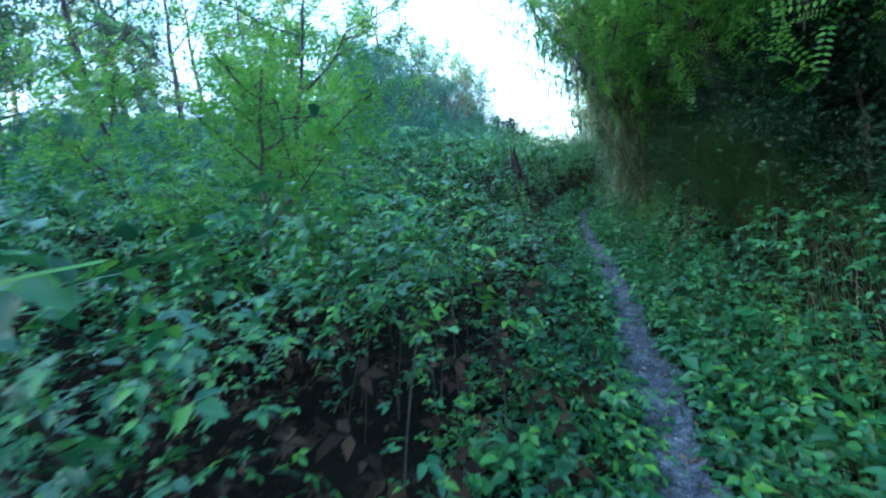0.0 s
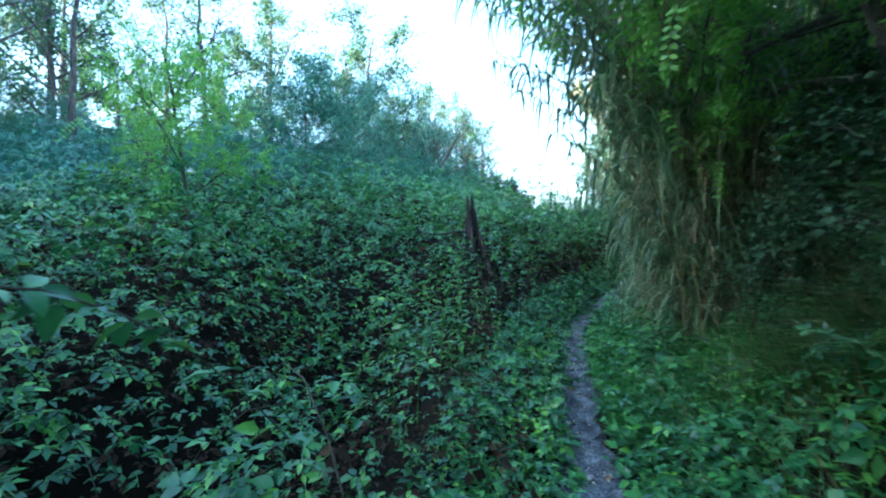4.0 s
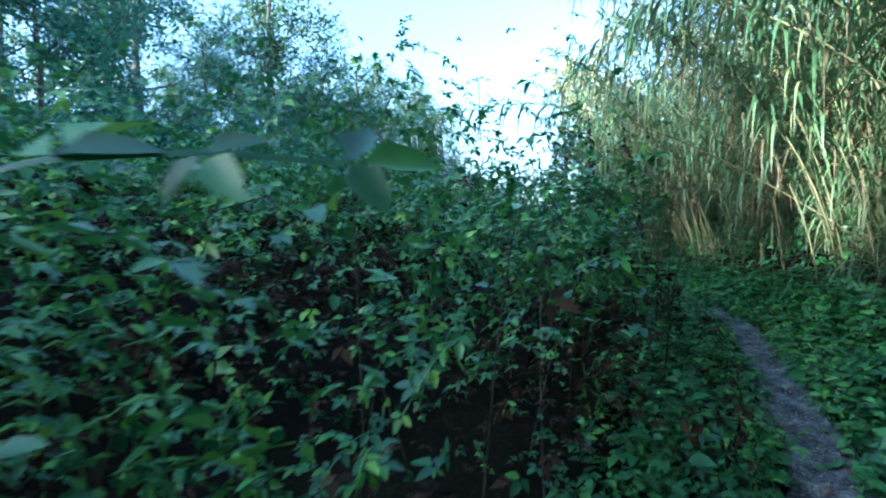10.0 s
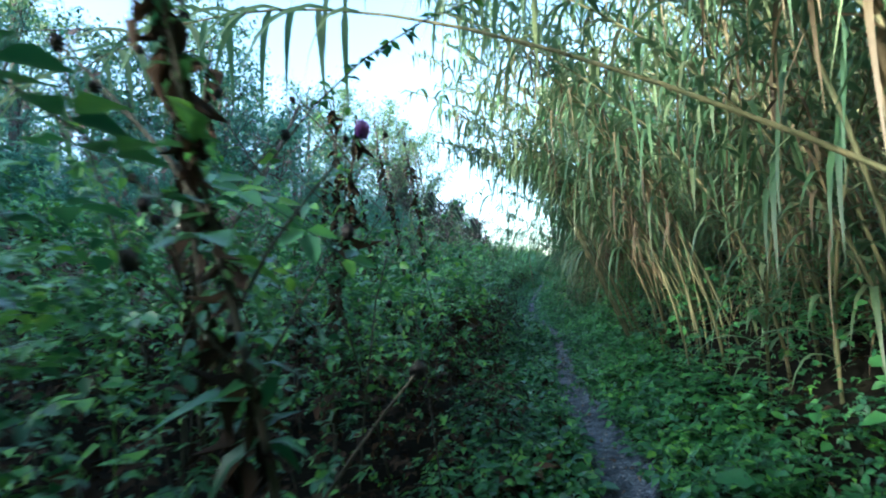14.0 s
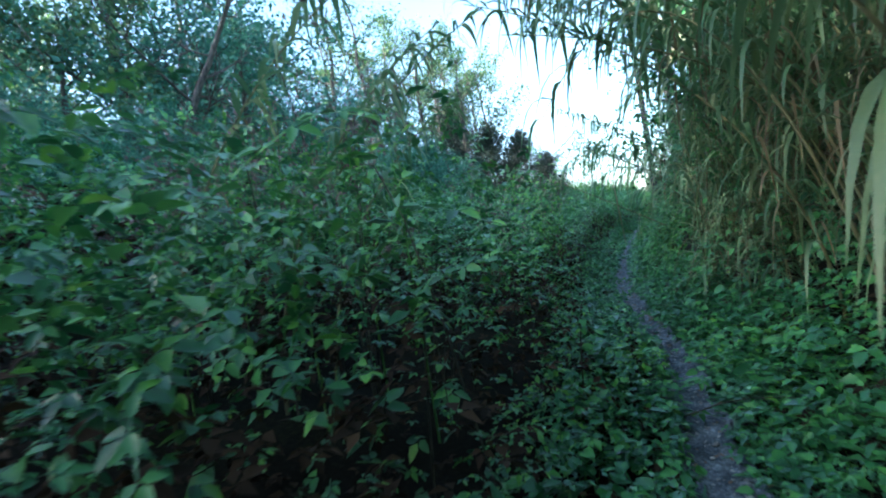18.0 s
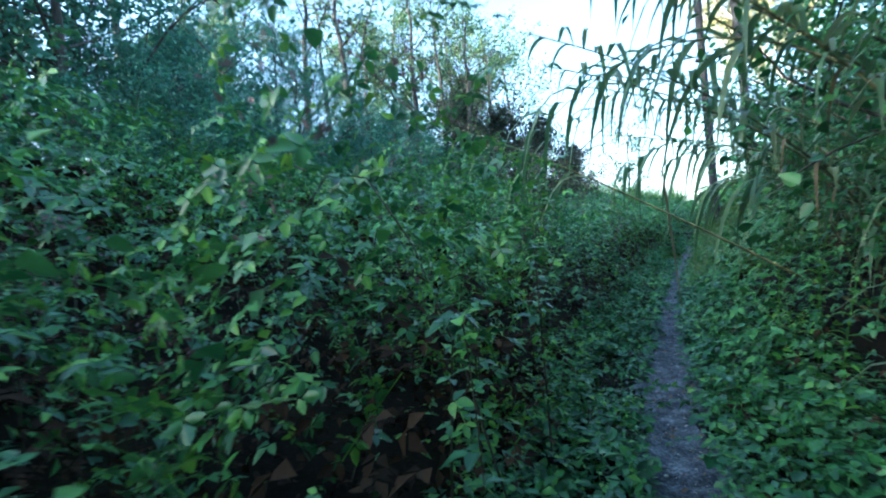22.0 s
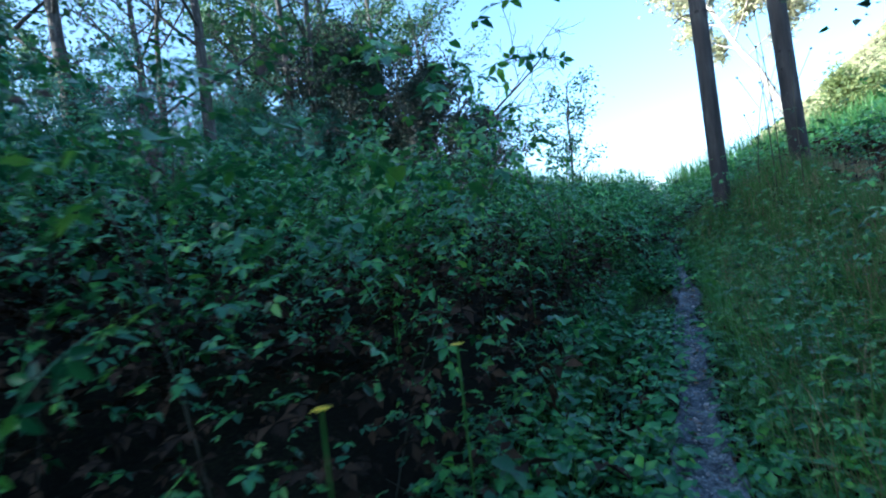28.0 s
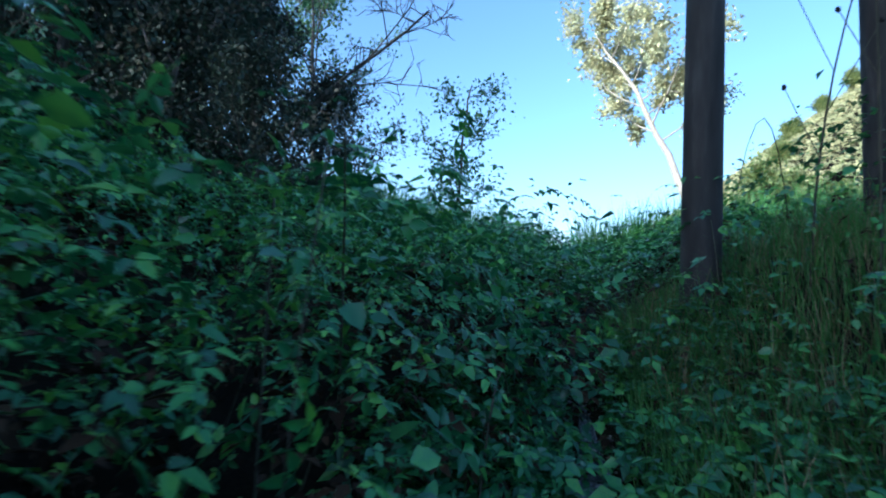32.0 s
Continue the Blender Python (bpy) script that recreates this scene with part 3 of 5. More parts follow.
for b, (s0, s1, dens, size, tmpl, shoots, per, ncane) in enumerate(BANDS):
    step = 3.0 if b < 2 else 5.0
    for y0 in np.arange(-4.0, 47.0, step):
        y1 = y0 + step
        mid = (y0 + y1) / 2
        far, right = b in (3, 4), s0 > 0
        herbs = right and mid < 22
        at = np.array([float(trail_x(mid)) + (s0 + s1) / 2, mid, 0.0])
        at[2] = float(ground_z(at[0], at[1]))
        bush = holder("shrub" if far else "herb_patch" if herbs else "bramble_bush", at)
        heap, dead = Heap(), Heap()
        end = mid > 42
        lo, hi = (min(s0, s1), max(s0, s1))
        if mid > 38.4 and b in (0, 5):
            lo, hi = (lo, 0.0) if b == 0 else (0.0, hi)
        thin = right and (mid < 7.5 or 11 < mid < 15.5 or 33 < mid < 40)
        if thin:
            per = 16
        heap.add(*leaf_layer(lo, hi, y0, y1, dens * (0.6 if end or thin else 1), size * (1.25 if end else 1), TRI_MID if end and b in (0, 5) else tmpl, rng))
        for sh in shoots:
            heap.add(*leaf_layer(lo, hi, y0, y1, per / 3 * (0.7 if end else 1), size * (1.2 if end else 1), sh, rng, 0.55, reach=0.2))
        if b in (0, 1, 5):
            heap.add(*leaf_layer(lo, hi, y0, y1, 140, size * (1.05 if b != 1 else 1.3), TRI_MID if b == 0 else TRI_COARSE, rng, 0.75, low=0.76))
            # dark withered leaves low down stand in for the shade inside
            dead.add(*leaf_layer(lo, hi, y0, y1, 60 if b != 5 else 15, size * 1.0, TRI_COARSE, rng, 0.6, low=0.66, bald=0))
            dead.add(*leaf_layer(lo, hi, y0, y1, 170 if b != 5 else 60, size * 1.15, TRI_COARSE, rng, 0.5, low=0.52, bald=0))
            heap.add(*leaf_layer(lo, hi, y0, y1, 12, size * 1.3, TRI_FINE if b != 1 else TRI_MID, rng, 0.3))
        if b in (2, 6):
            heap.add(*leaf_layer(lo, hi, y0, y1, 40, size * 1.5, TRI_COARSE, rng, 0.75, low=0.75))
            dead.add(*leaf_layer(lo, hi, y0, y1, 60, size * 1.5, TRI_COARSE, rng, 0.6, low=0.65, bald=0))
        if b in (0, 5):
            heap.add(*leaf_layer(lo, hi, y0, y1, 90, size * 1.15, OVATE, rng, 0.5))
        if b == 0:
            for sh in SHOOT_MID:
                heap.add(*leaf_layer(-1.2, -0.22, y0, y1, 13, size * 1.05, sh, rng, 0.95, 2.5, 1.0, 0.1))
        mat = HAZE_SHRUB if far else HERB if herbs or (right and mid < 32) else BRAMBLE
        tagged(heap.out("leaves", mat, bush, at), kind="stuff")
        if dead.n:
            tagged(dead.out("withered_leaves", WITHERED, bush, at), "brown withered leaves, darkened for the shade inside the growth", kind="stuff")
        canes(s0, s1, y0, y1, ncane, rng, bush, at)
        if far:
            tagged(bush, "shrub growth tinted blue-green for haze, covering the upper slope", "shrub", "shrubs on the slope")
        elif herbs:
            tagged(bush, "low green herbs on the bank beside the footpath", "herbs", "herbs beside the path")
        else:
            tagged(bush, "dense green bramble thicket with arching thorny canes", "bramble", "brambles beside the path")

# ---- low leafy verge on both edges of the path ----
rng = np.random.RandomState(15)
for sign in (-1, 1):
    for y0 in np.arange(-3.0, 40.0, 4.3):
        n = 3600
        y = rng.uniform(y0, y0 + 4.3, n)
        d = path_half(y) - 0.06 + 0.62 * rng.rand(n) ** 0.9
        x = trail_x(y) + sign * d
        pos = np.stack([x, y, ground_z(x, y) + 0.02 + 0.3 * rng.rand(n) * np.clip((d - 0.05) * 2.5, 0.2, 1) * (0.7 + 0.5 * waves(x, y, 1.2, 16))], 1)
        pos = pos[clear_of_walk(pos, 0.4) & ((sign < 0) | (y < 32.5) | (rng.rand(n) < 0.3))]
        along = rng.normal(size=pos.shape) * [1, 1, 0.3]
        v, f = spread(OVATE, pos, rng.normal(0, 0.3, pos.shape) + [0, 0, 1], 0.042 * rng.lognormal(0, 0.4, len(pos)), rng, along)
        at = np.array([float(trail_x(y0 + 2)) + 0.4 * sign, y0 + 2, float(ground_z(trail_x(y0 + 2), y0 + 2))])
        patch = holder("verge_herbs", at)
        tagged(mesh("leaves", v - at, f, HERB, patch), kind="stuff")
        n = 1500
        y = rng.uniform(y0, y0 + 4.3, n)
        d = path_half(y) + rng.uniform(-0.02, 0.8, n)
        x = trail_x(y) + sign * d
        pos = np.stack([x, y, ground_z(x, y) + rng.uniform(0.02, 0.2, n)], 1)
        pos = pos[clear_of_walk(pos, 0.4)]
        v, f = spread(TRI_COARSE, pos, rng.normal(0, 0.3, pos.shape) + [0, 0, 1], 0.05 * rng.lognormal(0, 0.3, len(pos)), rng)
        tagged(mesh("foliage", v - at, f, BRAMBLE, patch), kind="stuff")
        for k in range(5):
            yy, dd = rng.uniform(y0, y0 + 4), rng.uniform(0.3, 0.7)
            xx = float(trail_x(yy)) + sign * dd
            b = np.array([xx, yy, float(ground_z(xx, yy))]) - at
            t = np.linspace(0, 1, 5)[:, None]
            lean = rng.normal(0, 0.06, 3) * [1, 1, 0]
            mesh("stem", *tube(b + t * [0, 0, 0.2] + t ** 2 * lean, np.linspace(0.003, 0.001, 5), 4), GRASS, patch)
        tagged(patch, "low leafy herbs on the edge of the footpath", "herbs", "herbs beside the path")

# ---- grass along the path ----
def grass(name, label, s0, s1, y0, y1, count, height, width, mat, lean=0.6, bend=None, seed=1):
    rng = np.random.RandomState(seed)
    y, s = rng.uniform(y0, y1, count), rng.uniform(s0, s1, count)
    x = trail_x(y) + s
    keep = np.abs(s) > path_half(y) * rng.uniform(0.75, 1.3, count)
    x, y, count = x[keep], y[keep], int(keep.sum())
    p = np.stack([x, y, ground_z(x, y) - 0.01], 1)
    trodden = np.where(np.abs(x - np.interp(y, CAM_Y, CAM_X)) < 0.32, 0.4, 1.0)
    v, f = blades(p, height * trodden * rng.uniform(0.4, 1.25, count), width * rng.uniform(0.6, 1.3, count), rng, lean, bend)
    return tagged(mesh(name, v, f, mat), label, "grass", kind="stuff")


grass("grass", "short green grass on the path's edge", 0.12, 0.75, -3, 41, 16000, 0.15, 0.006, GRASS, 1.0, (-0.4, 0, 0), 41)
grass("grass", "short green grass on the path's edge", -0.55, -0.12, -3, 41, 10000, 0.13, 0.006, GRASS, 1.0, (0.4, 0, 0), 42)
grass("grass", "bright soft grass on the bank beside the path", 0.14, 1.2, 7.2, 11.3, 14000, 0.24, 0.006, BRIGHT_GRASS, 1.0, (-0.4, 0, 0), 43)
grass("dry_grass", "pale dry grass mixed into the bank", 0.4, 2.4, -3, 8, 3600, 0.45, 0.006, GRASS_DRY, 0.9, (-0.5, 0, 0), 44)
grass("dry_grass", "tall pale dry grass below the poles", 0.3, 2.4, 33.0, 40.5, 7000, 0.42, 0.005, GRASS_DRY, 1.0, (-0.2, 0, 0), 45)
grass("grass", "long green grass beside the path below the poles", 0.12, 1.8, 32.5, 40.5, 20000, 0.36, 0.006, GRASS, 0.9, (-0.3, 0, 0), 47)
grass("grass", "long grey-green grass among herbs on the bank", 0.25, 2.2, -3, 7.6, 9000, 0.34, 0.006, GRASS, 1.1, (-0.4, 0, 0), 40)
grass("hanging_grass", "long dark green grass hanging from the bank over the path", 1.0, 1.9, 4.6, 7.5, 5200, 0.52, 0.014, GRASS, 1.3, (-0.6, -0.35, 0), 49)
grass("hanging_grass", "long dry grass hanging from the bank over the path", 1.0, 1.8, 4.5, 7.5, 2600, 0.52, 0.009, GRASS_DRY, 1.3, (-0.6, -0.35, 0), 50)
grass("grass", "short green grass between the path and the brambles", -0.75, -0.08, 30, 40, 9000, 0.2, 0.006, GRASS, 1.0, (0.3, 0, 0), 51)
grass("tall_grass", "tall blue-green grass on the crest of the rise", -9, 8, 46, 54, 9000, 1.2, 0.03, GRASS, 0.3, None, 46)


# ---- giant reeds ----
def reed_leaf_strip(base, out, length, width, droop, heap):
    t = np.linspace(0, 1, 6)
    out = out / np.linalg.norm(out)
    c = base + np.outer(length * t * (1 - 0.25 * droop * t), out) + np.outer(-length * droop * t ** 2.2, [0, 0, 1.0])
    side = np.cross(out, [0, 0, 1.0]); side /= np.linalg.norm(side) + 1e-9
    w = width * 0.5 * np.array([0.5, 1, 0.95, 0.75, 0.42, 0.02])
    up = np.array([0, 0, 1.0])
    v = np.stack([c - side * w[:, None] + up * w[:, None] * 0.4, c, c + side * w[:, None] + up * w[:, None] * 0.4], 1).reshape(-1, 3)
    f = []
    for k in range(5):
        a = 3 * k
        f += [(a, a + 1, a + 4), (a, a + 4, a + 3), (a + 1, a + 2, a + 5), (a + 1, a + 5, a + 4)]
    heap.add(v, f)


def reed(height, lean, seed, leaves_from=0.1, leaf_len=0.55, dry_share=0.25, thick=18, wide=0.034):
    """A giant reed that leans towards its own -x: a jointed culm and two rows of drooping leaves."""
    rng = np.random.RandomState(seed)
    t = np.linspace(0, 1, 15)
    bow = rng.normal(0, 0.1)
    p = np.stack([-lean * height * t ** 1.9, bow * height * t ** 2, height * t * (1 - 0.32 * lean * t)], 1)
    thing = holder("giant_reed")
    h = Heap()
    h.add(*tube(p, 0.009 * (1 - 0.8 * t) + 0.002, 6))
    h.out("culm", CULM, thing)
    g, d = Heap(), Heap()
    m = int(height * thick)
    for k in range(m):
        u = leaves_from + (0.99 - leaves_from) * k / m
        base = np.array([np.interp(u, t, p[:, i]) for i in range(3)])
        ahead = np.array([np.interp(min(u + 0.06, 1), t, p[:, i]) for i in range(3)]) - base
        a = (0 if k % 2 else math.pi) + rng.normal(0, 0.6) + 1.57
        out = np.array([math.cos(a), math.sin(a), rng.uniform(0.2, 0.9)]) + ahead / (np.linalg.norm(ahead) + 1e-6) * 0.35
        dry = rng.rand() < 0.95 * dry_share * (1.6 - 1.5 * u)
        reed_leaf_strip(base, out, leaf_len * rng.uniform(0.65, 1.2) * (1 if u < 0.9 else 0.7), (0.02 if dry else wide) * rng.uniform(0.6, 1.25), rng.uniform(0.45, 1.25) + (0.25 if dry else 0), d if dry else g)
    g.out("leaves", REED, thing)
    if d.n:
        d.out("dry_leaves", REED_DRY, thing)
    return tagged(thing, "giant reed with long drooping grey-green leaves", "reed", "giant reeds beside the path")


rng = np.random.RandomState(77)
PROTO = [reed(h, l, 100 + k, f, 0.55, d) for k, (h, l, f, d) in enumerate([(4.4, 0.46, .3, .25), (3.8, 0.58, .25, .3), (4.8, 0.38, .34, .3), (3.4, 0.6, .16, .2), (4.2, 0.5, .28, .6), (2.4, 0.5, .08, .15), (5.0, 0.54, .34, .2), (4.2, 0.3, .2, .4)])]
spots = []
for k in range(250):
    y = rng.uniform(8.4, 11.0) if k % 4 == 0 else rng.uniform(8.4, 25.0)
    inner = np.interp(y, [5.6, 7, 8.5, 10, 11.5, 14, 16, 18, 20, 24.5, 26, 29], [1.0, 0.8, 0.75, 1.05, 1.4, 1.2, 0.92, 0.8, 0.82, 0.9, 1.05, 1.2])
    spots.append((inner + 2.6 * rng.rand() ** 1.3, y, rng.normal(0, 35 if y < 23 else 14)))
used = set()
# a dense fringe of young leafy reeds where the bank comes nearest
def reed_clump(seed):
    r = np.random.RandomState(seed)
    thing = holder("reed_clump")
    green, dead = Heap(), Heap()
    for k in range(11):
        t = np.linspace(0, 1, 7)[:, None]
        d = r.normal(0, 0.3, 3) * [1, 1, 0] + [-0.12, 0, 0]
        p = t * [0, 0, r.uniform(0.9, 2.5)] + t ** 2 * d + r.normal(0, 0.15, 3) * [1, 1, 0]
        mesh("culm", *tube(p, np.linspace(0.005, 0.0015, 7), 5), CULM, thing)
        for j in range(15):
            u = 0.04 + 0.95 * j / 15
            q = np.array([np.interp(u, t[:, 0], p[:, i]) for i in range(3)])
            a = (0 if j % 2 else math.pi) + k + r.normal(0, 0.5)
            old = r.rand() < 0.16 - 0.14 * u
            reed_leaf_strip(q, np.array([math.cos(a), math.sin(a), r.uniform(0.4, 1.4)]), r.uniform(0.4, 0.75), 0.014 if old else r.uniform(0.016, 0.028), r.uniform(0.5, 1.1), dead if old else green)
    tagged(green.out("leaves", REED, thing), kind="stuff")
    tagged(dead.out("dry_leaves", REED_DRY, thing), kind="stuff")
    return tagged(thing, "clump of young reeds with narrow arching leaves", "reed", "young reeds beside the path")


clumps = [reed_clump(150 + k) for k in range(4)]
for k in range(112):
    y = rng.uniform(8.5, 13.5) if k < 80 else rng.uniform(15.5, 24.5) if k < 104 else rng.uniform(24.5, 27.0)
    s = np.interp(y, [7.7, 8.6, 10.2, 11, 13.5, 15.5, 27], [1.05, 0.78, 0.78, 0.95, 1.4, 1.2, 1.05]) + 1.5 * rng.rand() ** 1.4
    x = float(trail_x(y)) + s
    m = pose(x, y, float(ground_z(x, y)) - 0.03, 0, 0, rng.normal(0, 30))
    if k < 4:
        clumps[k].matrix_basis = m
    else:
        copy_thing(clumps[k % 4], m)
for k in range(4):
    y = rng.uniform(25.4, 28.0)
    x = float(trail_x(y)) + 0.85 + 0.9 * rng.rand() ** 1.5
    c = copy_thing(clumps[k % 4], pose(x, y, float(ground_z(x, y)) - 0.03, 0, 0, rng.normal(0, 40)))
    size = rng.uniform(1.15, 1.6)
    c.scale = (size * 0.85, size * 0.85, size)
for k, (s, y, turn) in enumerate(spots):
    i = int(rng.choice([1, 3, 5])) if y < 7.5 else int(rng.choice([1, 3, 6, 0])) if y > 23 else int(rng.randint(len(PROTO)))
    x = float(trail_x(y)) + s
    m = pose(x, y, float(ground_z(x, y)) - 0.03, 0, 0, turn)
    if i in used:
        copy_thing(PROTO[i], m)
    else:
        PROTO[i].matrix_basis = m
        used.add(i)


# the reed bed behind, as one growth
r = np.random.RandomState(78)
bed, sheaths, stalks = Heap(), Heap(), Heap()
for k in range(720):
    y = r.uniform(9.0, 26.5)
    s = 2.0 + 3.4 * r.rand() ** 1.2
    x = float(trail_x(y)) + s
    z, hgt, lean = float(ground_z(x, y)), r.uniform(3.4, 5.2), r.normal(0.18, 0.15)
    t = np.linspace(0, 1, 7)
    p = np.stack([x - lean * hgt * t ** 2, y + r.normal(0, 0.12) * hgt * t ** 2, z + hgt * t * (1 - 0.2 * abs(lean) * t)], 1)
    stalks.add(*tube(p, 0.012 * (1 - 0.8 * t) + 0.002, 4))
    for j in range(30):
        u = 0.04 + 0.95 * j / 30
        base = np.array([np.interp(u, t, p[:, i]) for i in range(3)])
        a = (0 if j % 2 else math.pi) + r.normal(0, 0.8) + 1.57
        old = u < 0.36
        reed_leaf_strip(base, np.array([math.cos(a), math.sin(a), r.uniform(-0.4, 0.5) if old else r.uniform(0.3, 1.2)]), r.uniform(0.25, 0.5) if old else r.uniform(0.35, 0.65), 0.022 if old else 0.036, r.uniform(0.9, 1.5) if old else r.uniform(0.35, 1.2), sheaths if old else bed)
reed_bed = holder("reed_bed", (3.5, 18, 1.5))
tagged(bed.out("leaves", REED, reed_bed, (3.5, 18, 1.5)), kind="stuff")
tagged(sheaths.out("dry_leaves", REED_DRY, reed_bed, (3.5, 18, 1.5)), "brown dry leaves hanging low on the culms", kind="stuff")
tagged(stalks.out("culm_mass", CULM, reed_bed, (3.5, 18, 1.5)), kind="stuff")
tagged(reed_bed, "dense bed of tall grey-green giant reeds on the bank", "reeds")


# ---- trees ----
def grow(base, height, lean, radius, seed, limbs=9, spread_=0.38, bare=False, leaf=0.14, per_tip=26, first=0.3, mat=TREE, bark_mat=BARK, name="tree", template=OVATE_COARSE, puff=0.55, droop=0.0, taper=0.65, wild=0.27):
    """A tree: a tapered trunk, limbs that fork, and leaves in loose clumps round the twigs."""
    r = np.random.RandomState(seed)
    base = np.array([base[0], base[1], float(ground_z(base[0], base[1])) - 0.1])
    thing = holder(name, base)
    t = np.linspace(0, 1, 12)
    wob = np.cumsum(r.normal(0, 0.012, (12, 2)), 0) * height
    trunk = np.stack([lean[0] * t ** 1.4 + wob[:, 0] * t, lean[1] * t ** 1.4 + wob[:, 1] * t, height * t], 1)
    h = Heap()
    h.add(*tube(trunk, radius * (1 - 0.85 * t) + 0.01, 8))
    h.out("trunk", bark_mat, thing)
    tips = []
    for k in range(limbs):
        b = Heap()
        u = first + (0.97 - first) * (k + r.rand() * 0.6) / limbs
        s0 = np.array([np.interp(u, t, trunk[:, i]) for i in range(3)])
        a = k * 2.4 + r.normal(0, 0.5)
        length = height * spread_ * (1.1 - taper * u) * r.uniform(1 - 1.1 * wild, 1 + 0.93 * wild)
        q = np.linspace(0, 1, 7)
        d = np.array([math.cos(a), math.sin(a), r.uniform(0.25, 0.9)])
        limb = s0 + np.outer(q * length, d) + np.outer(q ** 2, [0, 0, (0.15 - droop) * length]) + np.cumsum(r.normal(0, 0.03 * length, (7, 3)), 0) * q[:, None]
        b.add(*tube(limb, radius * 0.38 * (1.1 - u) * (1 - 0.85 * q) + 0.006, 5))
        for j in range(6):
            w = 0.3 + 0.7 * (j + r.rand()) / 6
            s1 = np.array([np.interp(w, q, limb[:, i]) for i in range(3)])
            e = d * 0.5 + r.normal(0, 0.6, 3) + np.array([0, 0, 0.25 - droop])
            e /= np.linalg.norm(e)
            ln = length * 0.42 * r.uniform(0.5, 1.2)
            g = np.linspace(0, 1, 5)
            twig = s1 + np.outer(g * ln, e) + np.cumsum(r.normal(0, 0.05 * ln, (5, 3)), 0) * g[:, None]
            b.add(*tube(twig, radius * 0.09 * (1 - 0.8 * g) + 0.004, 4))
            tips += [twig[2], twig[4], (twig[3] + r.normal(0, 0.1 * ln, 3))]
            if bare:
                for _ in range(3):
                    e2 = e + r.normal(0, 0.55, 3)
                    s2 = twig[r.randint(1, 5)]
                    tw = s2 + np.outer(g * ln * 0.55, e2 / np.linalg.norm(e2)) + np.cumsum(r.normal(0, 0.03 * ln, (5, 3)), 0) * g[:, None]
                    b.add(*tube(tw, 0.006 * (1 - 0.7 * g) + 0.002, 3))
        b.out("limb", bark_mat, thing)
    if per_tip:
        c = np.repeat(np.array(tips), per_tip, 0)
        n = len(c)
        size = puff * r.lognormal(0, 0.3, len(tips)).repeat(per_tip)
        pos = c + r.normal(0, 0.42, (n, 3)) * size[:, None]
        v, f = spread(template, pos, r.normal(0, 0.7, (n, 3)) + [0, 0, 0.6], leaf * r.lognormal(0, 0.25, n), r)
        tagged(mesh("crown", v, f, mat, thing), kind="stuff")
    return thing


def at_tree(label, group="trees on the slope", **k):
    return tagged(grow(**k), label, "tree", group)


rng = np.random.RandomState(9)
oak = at_tree("leafy oak with a rounded blue-green crown on the ridge", base=(-10.5, 28), height=8.5, lean=(0.3, 0.2), radius=0.2, seed=11, limbs=12, per_tip=34, spread_=0.36, first=0.15)
oak2 = at_tree("leafy oak with a rounded blue-green crown on the ridge", base=(-15.5, 27), height=9.0, lean=(-0.3, 0.2), radius=0.22, seed=12, limbs=12, per_tip=30, spread_=0.36, first=0.2)
bare = at_tree("leaning bare tree with forked grey branches", "", base=(-6.8, 26), height=4.2, lean=(1.6, 0.3), radius=0.1, seed=13, limbs=7, bare=True, per_tip=0, spread_=0.4, first=0.35)
thin1 = at_tree("slender tree with a sparse airy crown", base=(-10.8, 37), height=8.5, lean=(0.6, 0), radius=0.14, seed=14, limbs=9, bare=True, per_tip=7, leaf=0.12, first=0.3)
thin2 = at_tree("slender tree with a sparse airy crown", base=(-13.5, 33), height=10, lean=(-0.5, 0), radius=0.16, seed=15, limbs=9, per_tip=14, leaf=0.14, first=0.35)
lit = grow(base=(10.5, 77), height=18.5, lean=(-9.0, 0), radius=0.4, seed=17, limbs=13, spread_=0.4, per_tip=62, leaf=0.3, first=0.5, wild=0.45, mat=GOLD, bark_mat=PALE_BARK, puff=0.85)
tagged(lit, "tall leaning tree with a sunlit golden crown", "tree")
left_bare = at_tree("dead tree with long drooping bare twigs", "", base=(-5.3, 43.6), height=3.2, lean=(3.0, 0.1), radius=0.045, seed=18, limbs=18, bare=True, per_tip=0, spread_=0.55, first=0.12, droop=0.25, taper=0.4, wild=0.5)
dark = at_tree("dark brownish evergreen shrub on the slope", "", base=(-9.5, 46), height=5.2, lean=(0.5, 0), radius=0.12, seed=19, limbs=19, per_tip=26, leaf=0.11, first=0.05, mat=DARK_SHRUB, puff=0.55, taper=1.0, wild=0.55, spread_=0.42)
sap = at_tree("young sapling with sparse blue-green leaves", "", base=(-2.5, 48), height=3.9, lean=(0.2, 0), radius=0.04, seed=20, limbs=9, per_tip=12, leaf=0.09, first=0.1, puff=0.35)
